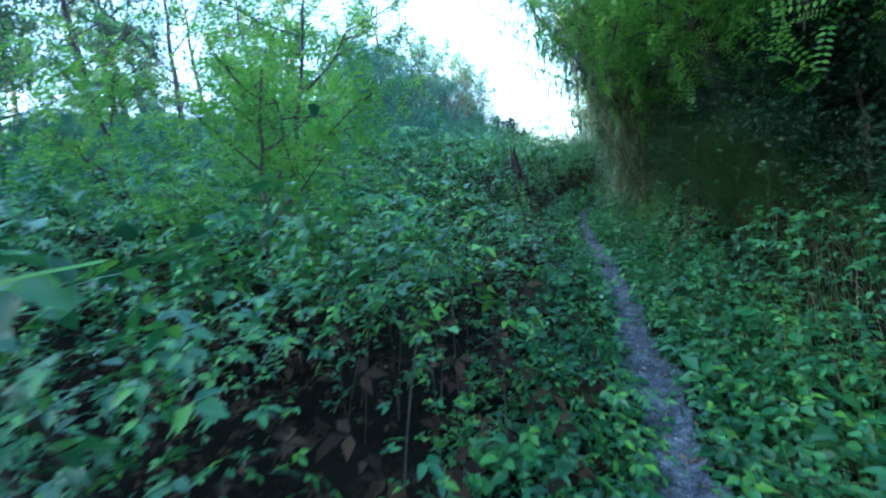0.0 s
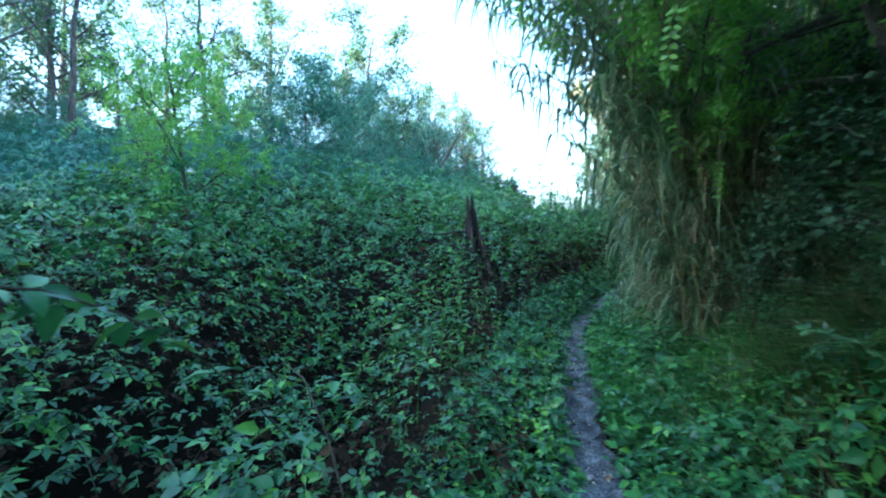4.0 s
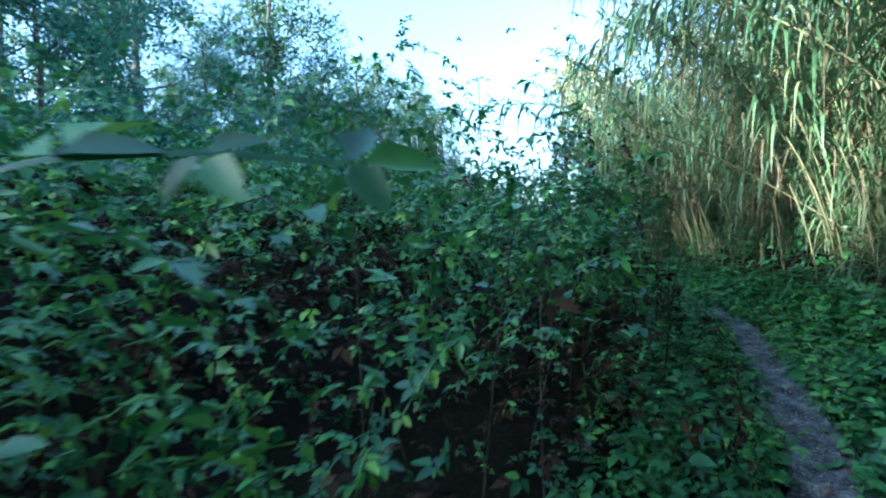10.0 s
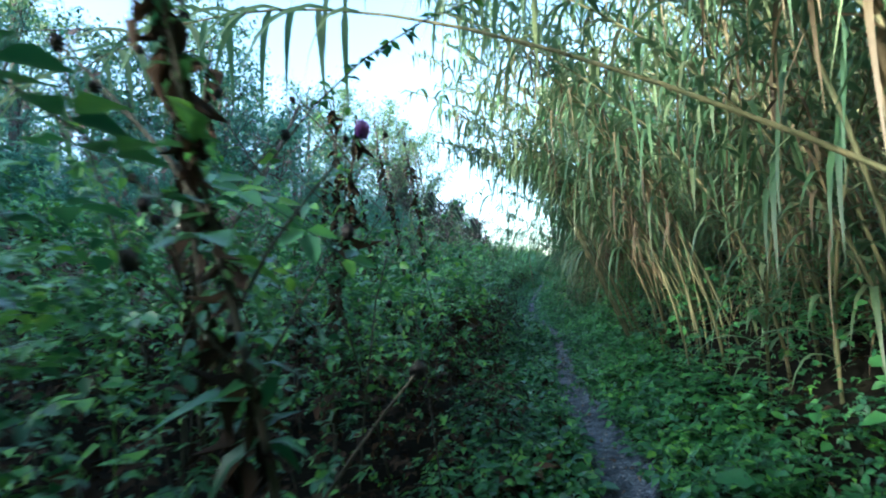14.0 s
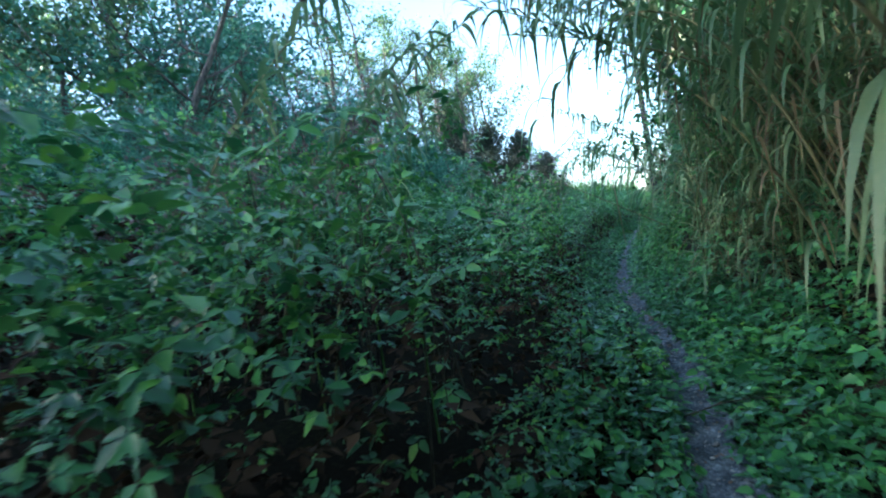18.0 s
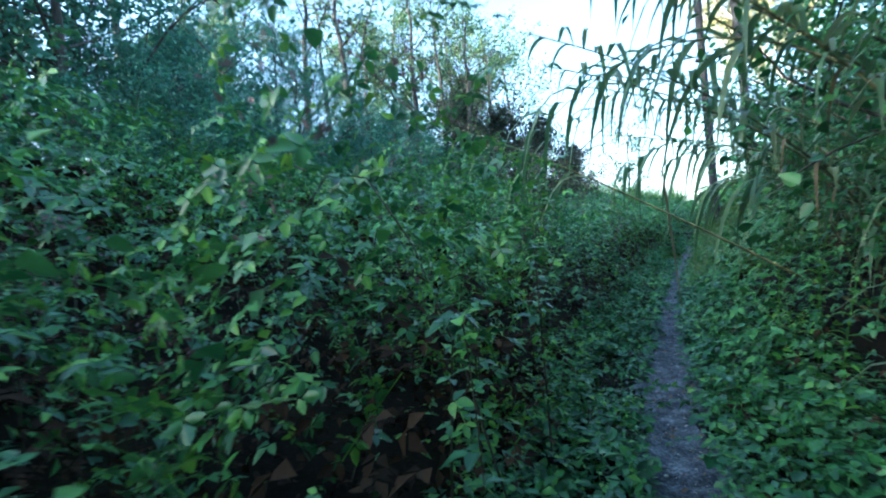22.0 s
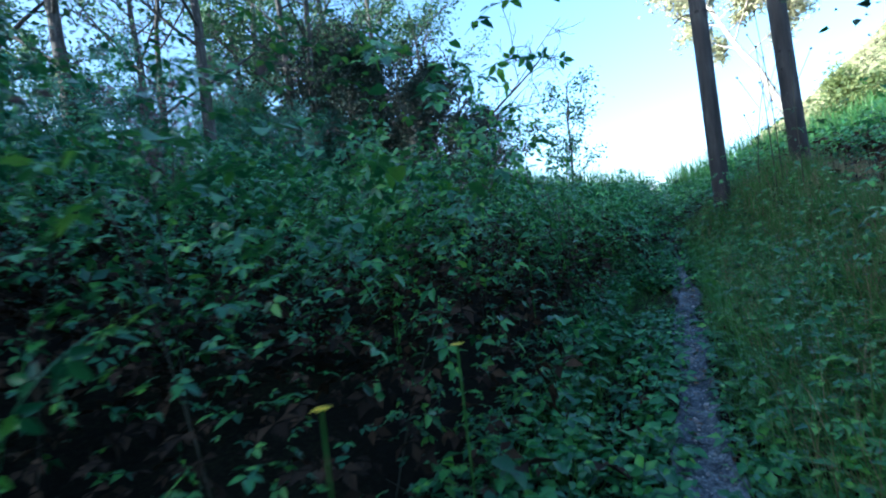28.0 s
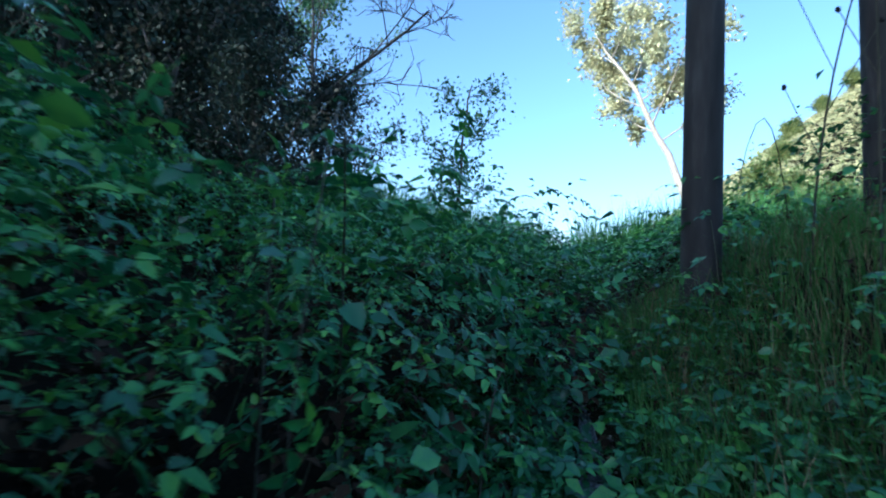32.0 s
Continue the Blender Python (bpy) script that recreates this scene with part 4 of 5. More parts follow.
for k, (proto, x, y, turn, size) in enumerate([(oak2, -18, 12, 40, 1.0), (thin2, -14, 8, 80, .9), (oak, -20, 19, 200, 1.0), (thin2, -17, 15, 20, 1.1), (thin1, -13.5, 20, 160, .9), (oak2, -21, 5, 300, 1.0), (thin2, -16, 2, 220, .85),
        (thin1, -12.5, 14, 30, .8), (oak, -24, 33, 90, 1.1), (oak2, -18, 40, 10, 1.1), (oak, -14, 47, 60, 1.1), (thin1, -15, 43, 100, 1.1), (oak2, -13, 55, 200, 1.2), (thin2, -9.5, 54, 10, .9), (oak, -20, 52, 130, 1.2), (oak2, -26, 24, 33, 1.1),
        (thin2, -19, -4, 10, 1), (oak, -23, -9, 150, 1.1), (oak2, -16, -12, 80, 1), (oak, -28, 12, 80, 1.1), (oak2, -28, 44, 250, 1.2), (thin1, -8.5, 42.5, 210, .9), (thin2, -7.5, 45.5, 310, .75), (thin1, -11, 40.5, 20, .8), (thin2, -10.5, 47, 120, .9), (thin1, -7.8, 39.0, 50, .9), (thin1, -9.2, 37.4, 170, 1.0), (thin1, -6.9, 41.2, 280, .8), (oak, -33, 2, 10, 1.1), (oak2, -36, 10, 50, 1.2), (oak, -32, 20, 90, 1.2), (oak2, -38, 27, 130, 1.3), (oak, -34, 34, 170, 1.2), (oak2, -40, 42, 210, 1.3), (oak, -35, 52, 250, 1.2), (oak2, -24, 16, 290, 1.0), (thin2, -22, 27, 330, 1.1), (oak, -27, 6, 20, 1.0)]):
    c = copy_thing(proto, pose(x, y, float(ground_z(x, y)) - 0.1, 0, 0, turn))
    c.scale = (size, size, size)

# locust tree over the path at the start
locust = at_tree("young locust tree hanging over the path", "", base=(2.5, 5.2), height=4.4, lean=(-1.3, -0.2), radius=0.09, seed=31, limbs=16, per_tip=10, leaf=0.27, first=0.3, mat=LOCUST, template=PINNATE, puff=0.5, spread_=0.5, droop=0.25)
for k, (x, y, turn, size) in enumerate([(2.9, 3.2, 20, .95), (3.2, 7.2, -20, .85), (4.4, 4.6, 300, 1.1), (3.1, 4.2, 35, 1.05), (1.75, 6.1, 8, .95), (1.9, 7.1, -12, .9)]):
    c = copy_thing(locust, pose(x, y, float(ground_z(x, y)) - 0.1, 0, 0, turn))
    c.scale = (size, size, size)
sapling = at_tree("slender locust sapling among the brambles", "locust saplings", base=(-2.2, 3.4), height=2.6, lean=(0.2, 0), radius=0.018, seed=32, limbs=8, per_tip=3, leaf=0.24, first=0.25, mat=LOCUST, template=PINNATE, puff=0.3, spread_=0.3)
for k, (x, y, turn, size) in enumerate([(-2.9, 4.6, 100, 1.0), (-1.9, 2.6, 60, .75), (-3.4, 3.2, 150, .9), (-4.6, 9.5, 250, 1.1), (-6.2, 10.5, 20, 1.2)]):
    c = copy_thing(sapling, pose(x, y, float(ground_z(x, y)) - 0.1, 0, 0, turn))
    c.scale = (size, size, size)


# ---- the twin wooden poles ----
def poles():
    at = np.array([1.2, 40.0, float(ground_z(1.2, 40.0))])
    thing = holder("utility_pole", at)
    for k, (x, y, lean) in enumerate([(0.73, 40.0, 0.0), (1.68, 40.0, -0.16)]):
        z0 = float(ground_z(x, y)) - 0.2
        t = np.linspace(0, 1, 24)
        p = np.stack([x + lean * t, y + 0 * t, z0 + 8.5 * t], 1)
        h = Heap()
        h.add(*tube(p, 0.112 - 0.02 * t, 20))
        post = h.out("post", POLE_WOOD, thing, at)
        for z in (3.0, 4.6):
            u = z / 8.5
            c = np.array([x + lean * u, y, z0 + z])
            h = Heap()
            h.add(*tube([c + [0, 0, -0.02], c, c + [0, 0, 0.02]], [0.118 - 0.02 * u] * 3, 20))
            h.out("band", ROTTEN, thing, at)
    for k, (x, y, z) in enumerate([(0.67, 40.0, 2.85), (0.66, 40.0, 4.4), (1.55, 40.0, 2.75), (1.5, 40.0, 4.4)]):
        c = np.array([x, y, float(ground_z(x, y)) + z])
        for sgn in (-1, 1):
            t = np.linspace(0, 1, 6)[:, None]
            p = c + sgn * t * [0.26, 0, 0] + np.sin(t * 3.1) * [0, 0, 0.03] + t ** 3 * [0, 0, -0.06]
            mesh("step_iron", *tube(p - at, [0.008] * 6, 6), ROTTEN, thing)
    bm = bmesh.new()
    bmesh.ops.create_cube(bm, size=1.0)
    bmesh.ops.scale(bm, vec=(0.13, 0.012, 0.1), verts=bm.verts)
    bmesh.ops.bevel(bm, geom=bm.edges, offset=0.003, segments=1, affect="EDGES")
    me = bpy.data.meshes.new("plate")
    bm.to_mesh(me)
    bm.free()
    me.materials.append(PLATE)
    plate = new("plate", me)
    plate.parent = thing
    plate.location = np.array([1.62, 40.0 - 0.118, float(ground_z(1.66, 40.0)) + 2.55]) - at
    tagged(plate, "small pale metal plate")
    h = Heap()
    a, b = np.array([0.66, 39.84, at[2] + 4.0]), np.array([1.5, 39.84, at[2] + 4.0])
    h.add(*tube([a + (a - b) * 0.12, a, b, b + (b - a) * 0.12], [0.06] * 4, 4))
    h.out("crossbar", POLE_WOOD, thing, at)
    return tagged(thing, "pair of weathered wooden utility poles joined by a crossbar", "utility pole")


poles()


# ---- tall shrubs on the slope, and growth over the path darkened for shade ----
tall = at_tree("tall feathery shrub on the slope, tinted blue-green for haze", "tall shrubs on the slope", base=(-7.5, 17), height=3.4, lean=(0.2, 0), radius=0.05, seed=51, limbs=15, per_tip=58, leaf=0.07, first=0.04, mat=HAZE_SHRUB, puff=0.44, spread_=0.5, wild=0.45, name="tall_shrub")
tall2 = at_tree("tall feathery shrub on the slope, tinted blue-green for haze", "tall shrubs on the slope", base=(-8.5, 22), height=4.2, lean=(-0.2, 0), radius=0.06, seed=52, limbs=15, per_tip=7, leaf=0.22, first=0.06, mat=HAZE_SHRUB, puff=0.5, spread_=0.45, wild=0.4, name="tall_shrub", template=PINNATE)
rng = np.random.RandomState(55)
for k in range(60):
    y = rng.uniform(-3, 54)
    near = np.interp(y, [-3, 5, 12, 18, 21, 26, 34, 40, 54], [11, 11, 11, 9, 8, 8, 8, 9, 10])
    s = -(near + 8 * rng.rand() ** 1.2)
    x, size = float(trail_x(y)) + s, rng.uniform(0.7, 1.25) * (0.45 if y < 16 else 0.5 if y < 27 else 0.6)
    c = copy_thing(tall if rng.rand() < 0.6 else tall2, pose(x, y, float(ground_z(x, y)) - 0.1, 0, 0, rng.uniform(0, 360)))
    c.scale = (size, size, size)
for k in range(22):
    y = -3 + 1.4 * k + rng.uniform(-0.5, 0.5)
    x = -rng.uniform(17, 24)
    c = copy_thing(tall if k % 2 else tall2, pose(x, y, float(ground_z(x, y)) - 0.2, 0, 0, rng.uniform(0, 360)))
    c.scale = (0.7, 0.7, 0.6)
for k in range(18):
    y = 4 + 1.6 * k + rng.uniform(-0.5, 0.5)
    x = -rng.uniform(25, 33)
    c = copy_thing(tall, pose(x, y, float(ground_z(x, y)) - 0.3, 0, 0, rng.uniform(0, 360)))
    c.scale = (1.1, 1.1, 0.75)
for x, y, turn, size in [(-5.4, 33.0, 30, .7), (-7.4, 32.4, 250, .9), (-5.8, 31.4, 310, .75), (-7.2, 29.8, 20, .8), (-5.2, 28.6, 100, .6), (-4.8, 24.6, 200, .5), (-6.0, 22.6, 40, .6), (-5.6, 20.0, 120, .55)]:
    c = copy_thing(tall if turn < 150 else tall2, pose(x, y, float(ground_z(x, y)) - 0.1, 0, 0, turn))
    c.scale = (size, size, size)
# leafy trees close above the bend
elm = at_tree("leafy tree on the slope, tinted blue-green for haze", base=(-7.2, 28.4), height=4.8, lean=(0.8, -0.2), radius=0.09, seed=57, limbs=13, per_tip=20, leaf=0.1, first=0.12, puff=0.55, spread_=0.45, mat=HAZE_SHRUB)
for x, y, turn, size in [(-8.6, 27.6, 100, 1.1), (-12.5, 35.5, 200, 1.0), (-9.8, 29.6, 40, 1.0), (-10.6, 26.6, 160, 1.1), (-8.4, 31.2, 250, .7)]:
    c = copy_thing(elm, pose(x, y, float(ground_z(x, y)) - 0.1, 0, 0, turn))
    c.scale = (size, size, size)
gloom = at_tree("dense shrub on the bank over the path, leaves darkened for deep shade", "dark shrubs on the bank", base=(3.6, 3.6), height=3.0, lean=(-0.6, 0), radius=0.05, seed=53, limbs=14, per_tip=60, leaf=0.055, first=0.05, mat=GLOOM, puff=0.42, spread_=0.5, name="shrub")
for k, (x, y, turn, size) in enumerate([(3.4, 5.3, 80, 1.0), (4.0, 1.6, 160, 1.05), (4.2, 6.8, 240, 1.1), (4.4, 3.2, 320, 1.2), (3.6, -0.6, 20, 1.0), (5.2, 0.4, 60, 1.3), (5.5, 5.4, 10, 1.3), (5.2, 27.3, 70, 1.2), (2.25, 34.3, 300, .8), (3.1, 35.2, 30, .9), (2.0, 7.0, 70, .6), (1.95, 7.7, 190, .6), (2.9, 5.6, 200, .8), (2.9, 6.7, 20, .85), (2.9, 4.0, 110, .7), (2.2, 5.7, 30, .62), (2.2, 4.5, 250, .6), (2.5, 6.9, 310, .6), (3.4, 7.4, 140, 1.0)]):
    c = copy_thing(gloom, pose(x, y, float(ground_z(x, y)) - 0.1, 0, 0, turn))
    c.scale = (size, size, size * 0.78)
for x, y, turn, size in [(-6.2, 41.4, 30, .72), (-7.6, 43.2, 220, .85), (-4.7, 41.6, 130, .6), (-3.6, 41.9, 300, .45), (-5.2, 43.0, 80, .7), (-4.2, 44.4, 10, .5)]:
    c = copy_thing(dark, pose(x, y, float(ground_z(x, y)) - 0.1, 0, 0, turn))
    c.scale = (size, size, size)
for k, (x, y, turn, size) in enumerate([(-6.6, 40.4, 160, .5), (-7.4, 43.4, 240, .6), (-9, 41, 30, .6), (-11, 43.5, 130, .8)]):
    c = copy_thing(tall if k % 3 else tall2, pose(x, y, float(ground_z(x, y)) - 0.1, 0, 0, turn))
    c.scale = (size, size, size)

# broad-leaved shrubs on the bank past the reeds
leafy_shrub = at_tree("broad-leaved green shrub with thin dark branches on the bank", "shrubs on the bank", base=(2.2, 27.0), height=2.7, lean=(-0.5, 0), radius=0.03, seed=58, limbs=15, per_tip=17, leaf=0.055, first=0.06, mat=HERB, puff=0.4, spread_=0.5, name="shrub", template=OVATE, wild=0.5)
for x, y, turn, size in [(2.9, 26.2, 60, 1.1), (2.2, 28.4, 140, .95), (2.9, 28.0, 220, 1.2), (2.1, 30.4, 300, .85), (3.0, 30.8, 30, 1.25), (2.3, 32.2, 110, .85), (3.2, 33.4, 190, 1.0), (3.4, 26.4, 340, 1.35), (3.9, 29.4, 80, 1.5), (1.95, 33.2, 40, .75), (2.5, 34.4, 260, .95), (2.9, 35.6, 150, 1.0)]:
    c = copy_thing(leafy_shrub, pose(x, y, float(ground_z(x, y)) - 0.1, 0, 0, turn))
    c.scale = (size, size, size)


# ---- reeds that arch over the path ----
def lone_reed(label, x, y, turn, height, lean, seed, leaf_len=0.5, start=0.25):
    ob = reed(height, lean, seed, start, leaf_len, 0.08)
    ob.matrix_basis = pose(x, y, float(ground_z(x, y)) - 0.03, 0, 0, turn)
    return tagged(ob, label)


lone_reed("arching reed with drooping leaves over the path", 2.3, 23.6, -8, 3.0, 0.75, 201)
lone_reed("arching reed with long drooping leaves over the path", 1.75, 29.2, 8, 2.5, 0.85, 202, 0.45)
lone_reed("arching reed with long drooping leaves over the path", 1.9, 28.6, -14, 2.7, 0.8, 203, 0.45)
for k, (x, y, turn, h, lean) in enumerate([(1.65, 28.9, 18, 2.5, 0.85), (1.9, 29.5, -20, 2.6, 0.85), (1.75, 29.9, -5, 2.5, 0.9), (1.55, 28.3, 30, 2.6, 0.75), (1.9, 28.0, 0, 2.9, 0.7), (1.6, 27.3, 10, 3.0, 0.6)]):
    lone_reed("arching reed with drooping leaves over the path", x, y, turn, h, lean, 220 + k, 0.42, 0.15)
r = np.random.RandomState(240)
for k in range(12):
    y = r.uniform(19.4, 22.4)
    lone_reed("leaning reed with a long bare yellow-green culm", float(trail_x(y)) + (0.98 if 19.9 < y < 21.4 else 1.1) + 0.4 * r.rand() ** 1.5, y, r.normal(-14, 10), r.uniform(3.0, 3.8), r.uniform(0.6, 0.78), 241 + k, 0.5, 0.42)
for k in range(12):
    y = r.uniform(15.6, 19.0)
    lone_reed("leaning reed with a long bare yellow-green culm", float(trail_x(y)) + r.uniform(1.1, 1.8), y, r.normal(-10, 14), r.uniform(3.2, 4.2), r.uniform(0.4, 0.62), 261 + k, 0.5, 0.3)
lone_reed("leaning leafy reed among the brambles", -0.9, 22.1, 232, 2.7, 0.5, 204, 0.4, 0.35)
lone_reed("leaning leafy reed among the brambles", -1.1, 21.6, 240, 2.9, 0.45, 205, 0.4, 0.35)
lone_reed("leaning leafy reed among the brambles", -0.75, 22.35, 228, 2.5, 0.6, 207, 0.34, 0.3)
lone_reed("leaning leafy reed among the brambles", -1.0, 22.3, 222, 2.8, 0.55, 208, 0.34, 0.3)


# ---- dead stump with ivy ----
def hanging_reed(a, b, c, seed, leaves=12, dead_leaf=0.0, big=1.0):
    """A reed bowed right over the path by its own weight, with its last leaves hanging down."""
    r = np.random.RandomState(seed)
    a, b, c = np.array([a[0], a[1], float(ground_z(a[0], a[1])) - 0.03]), np.array(b, float), np.array(c, float)
    t = np.linspace(0, 1, 16)[:, None]
    p = (1 - t) * (1 - 2 * t) * a + 4 * t * (1 - t) * b + t * (2 * t - 1) * c
    thing = holder("giant_reed", a)
    mesh("culm", *tube(p - a, np.linspace(0.011, 0.003, 16), 6), CULM, thing)
    h = Heap()
    for k in range(leaves):
        u = 0.5 + 0.5 * k / (leaves - 1)
        q = np.array([np.interp(u, t[:, 0], p[:, i]) for i in range(3)]) - a
        d = (1 if k % 2 else -1) * np.array([0.12, 0.5, 0.0]) + [-0.5, 0, 0.15] + r.normal(0, 0.12, 3)
        reed_leaf_strip(q, d, big * r.uniform(0.38, 0.6), big * r.uniform(0.03, 0.044), r.uniform(0.75, 1.15), h)
    h.out("leaves", REED, thing)
    if dead_leaf:
        h = Heap()
        reed_leaf_strip(p[-1] - a, np.array([0.05, -0.02, -1.0]), dead_leaf, 0.05, 0.0, h)
        h.out("dead_leaf", REED_DRY, thing)
    return tagged(thing, "giant reed bowed over the path with hanging leaves", "reed", "giant reeds beside the path")


for k, (a, b, c) in enumerate([((1.6, 28.8), (-0.29, 29.10, 2.77), (-1.58, 29.20, 3.47)), ((1.8, 30.0), (0.85, 30.1, 2.95), (-0.1, 30.2, 2.95)), ((1.6, 29.7), (1.2, 29.6, 2.5), (0.65, 29.5, 2.55)), ((2.2, 28.9), (0.8, 29.0, 3.5), (-0.85, 29.1, 2.75)),
                               ((1.9, 27.2), (0.9, 27.6, 3.1), (-0.35, 28.0, 3.0)), ((2.0, 23.0), (1.3, 23.4, 3.3), (0.3, 24.0, 3.05)), ((2.6, 19.6), (1.7, 20.2, 3.6), (0.6, 21.0, 3.15)), ((1.9, 8.8), (0.9, 9.4, 2.9), (-0.1, 10.0, 2.75))]):
    hanging_reed(a, b, c, 250 + k, 14 if k < 5 else 12, big=1.4 if k < 5 else 1.0)
for k, (a, b, c) in enumerate([((3.3, 17.2), (2.0, 17.5, 4.3), (0.2, 17.8, 3.9)), ((3.4, 18.0), (2.1, 18.3, 4.5), (0.7, 18.7, 4.3)), ((3.2, 18.9), (2.2, 19.2, 4.2), (0.9, 19.6, 3.9)), ((3.0, 16.6), (2.3, 16.9, 4.1), (1.1, 17.2, 4.1)),
                               ((3.3, 20.0), (2.2, 20.6, 4.3), (1.2, 21.2, 4.0)), ((2.9, 21.4), (2.0, 22.0, 4.2), (1.1, 22.6, 3.8)), ((2.6, 26.2), (1.5, 26.7, 3.7), (0.6, 27.2, 3.3)), ((2.6, 25.2), (1.7, 25.8, 4.0), (0.9, 26.4, 3.6)),
                               ((3.2, 14.2), (2.2, 14.4, 3.9), (0.6, 14.6, 3.75)), ((3.0, 15.0), (2.0, 15.2, 3.8), (0.9, 15.5, 3.7)), ((2.8, 13.4), (1.9, 13.6, 3.6), (0.7, 13.9, 3.55)), ((3.1, 15.9), (2.2, 16.1, 4.0), (0.5, 16.4, 3.8))]):
    hanging_reed(a, b, c, 270 + k, 26)
hanging_reed((3.2, 16.7), (0.58, 17.3, 3.43), (-1.6, 17.5, 3.5), 261, 34)
r = np.random.RandomState(290)
for k in range(9):
    y, dx = r.uniform(20.2, 21.6), r.uniform(0.0, 0.22)
    hanging_reed((1.9 + dx + 0.1 * (y - 20.2), y), (1.52 + dx, y + 0.1, 2.45 + r.normal(0, 0.08)), (1.14 + dx, y + 0.25, 3.4 + r.normal(0, 0.12)), 291 + k, 4)
hanging_reed((1.9, 29.2), (1.05, 29.3, 2.75), (0.26, 29.38, 2.8), 262, 7, 1.25)


def stump(x, y):
    z0 = float(ground_z(x, y)) - 0.1
    thing = holder("tree_stump", (x, y, z0))
    r = np.random.RandomState(61)
    a = np.linspace(0, 2 * np.pi, 29)[:-1]
    rows = np.linspace(0, 1, 22)
    tops = 1.3 + 0.35 * waves(np.cos(a) * 2, np.sin(a) * 2, 1.2, 62) + 0.16 * r.normal(size=28)
    ribs = 1 + 0.22 * np.sin(a * 7 + 1) + 0.2 * r.normal(size=28)
    v = []
    for t in rows:
        rad = 0.085 * (1.35 - 0.8 * t) * (ribs + 0.24 * r.normal(size=28))
        v.append(np.stack([np.cos(a) * rad - 0.27 * t, np.sin(a) * rad, tops * t], 1))
    for t in rows[::-1][:8]:
        rad = 0.04 * (1.25 - 0.75 * t)
        v.append(np.stack([np.cos(a) * rad - 0.27 * t, np.sin(a) * rad, tops * t - 0.05], 1))
    v = np.array(v)
    n, m = v.shape[:2]
    i, j = np.meshgrid(np.arange(n - 1), np.arange(m), indexing="ij")
    q = (j + 1) % m
    mesh("wood", v.reshape(-1, 3), np.stack([i * m + j, i * m + q, (i + 1) * m + q, (i + 1) * m + j], -1).reshape(-1, 4), ROTTEN, thing, False)
    for dx, dy, top, lean in [(0.1, -0.06, 1.15, -0.2), (-0.1, -0.05, 1.0, -0.12), (0.02, -0.11, 1.5, -0.3), (0.16, 0.02, 0.8, -0.1)]:
        t = np.linspace(0, 1, 12)
        p = np.stack([dx + lean * t + 0.02 * r.normal(size=12), dy + 0.02 * r.normal(size=12), top * t], 1)
        mesh("splinter", *tube(p, 0.042 * (1 - 0.9 * t ** 2) * (1 + 0.3 * r.normal(size=12)) + 0.004, 7), ROTTEN, thing, False)
    for z, length, drop in [(1.15, 0.75, 0.02), (0.95, 0.6, 0.12)]:
        t = np.linspace(0, 1, 9)
        p = np.stack([-0.2 - length * t, -0.05 + 0.05 * np.sin(4 * t), z + drop * t + 0.02 * np.sin(7 * t)], 1)
        mesh("branch", *tube(p, 0.012 * (1 - 0.7 * t) + 0.003, 6), ROTTEN, thing)
    for k in range(3):
        b = r.uniform(2.4, 4.0)
        t = np.linspace(0, 1, 9)
        p = np.stack([np.cos(b) * (0.2 + 0.25 * t) + 0.08 * np.sin(5 * t + k), np.sin(b) * (0.2 + 0.25 * t) + 0.06 * np.cos(4 * t + k), (0.9 + 0.9 * r.rand()) * t], 1)
        mesh("branch", *tube(p, 0.007 * (1 - 0.75 * t) + 0.002, 6), ROTTEN, thing)
    n = 420
    b, u = r.uniform(0, 6.28, n), r.rand(n) ** 1.1
    pos = np.stack([np.cos(b) * 0.15 * (1.2 - 0.7 * u) - 0.25 * u, np.sin(b) * 0.15 * (1.2 - 0.7 * u), 1.15 * u], 1)
    v, f = spread(OVATE, pos, np.stack([np.cos(b), np.sin(b), 0.6 + 0 * b], 1) + r.normal(0, 0.3, (n, 3)), 0.05 * r.lognormal(0, 0.3, n), r)
    tagged(mesh("ivy", v, f, BRAMBLE, thing, True), "green ivy leaves", kind="stuff")
    return tagged(thing, "rotten grey tree stump with broken top in the brambles", "tree stump")


stump(-0.9, 10.36)


# ---- thistles, teasels and other tall weeds ----
def ball(c, r, k=5, squash=1.3):
    a, v, f = np.arange(6) * np.pi / 3, [], []
    for i in range(k):
        t = np.pi * i / (k - 1)
        v.append(np.stack([np.cos(a) * math.sin(t) * r, np.sin(a) * math.sin(t) * r, np.full(6, -math.cos(t) * r * squash)], 1) + c)
    for i in range(k - 1):
        for j in range(6):
            q = (j + 1) % 6
            f += [(i * 6 + j, i * 6 + q, i * 6 + 6 + q), (i * 6 + j, i * 6 + 6 + q, i * 6 + 6 + j)]
    return np.vstack(v), np.array(f)


def spiky(c, r, rng, heap, rings=9, around=12):
    """A bristly head in one piece: a ball whose points stand out in turn."""
    v, f = [], []
    for i in range(rings):
        t = np.pi * i / (rings - 1)
        a = np.arange(around) * 2 * np.pi / around
        out = r * np.where((np.arange(around) + i) % 2, 0.7, 1.45) * rng.uniform(0.85, 1.15, around)
        v.append(np.stack([np.cos(a) * math.sin(t) * out, np.sin(a) * math.sin(t) * out, -math.cos(t) * out * 1.15], 1) + c)
    for i in range(rings - 1):
        for j in range(around):
            q = (j + 1) % around
            f += [(i * around + j, i * around + q, (i + 1) * around + q), (i * around + j, (i + 1) * around + q, (i + 1) * around + j)]
    heap.add(np.vstack(v), f)


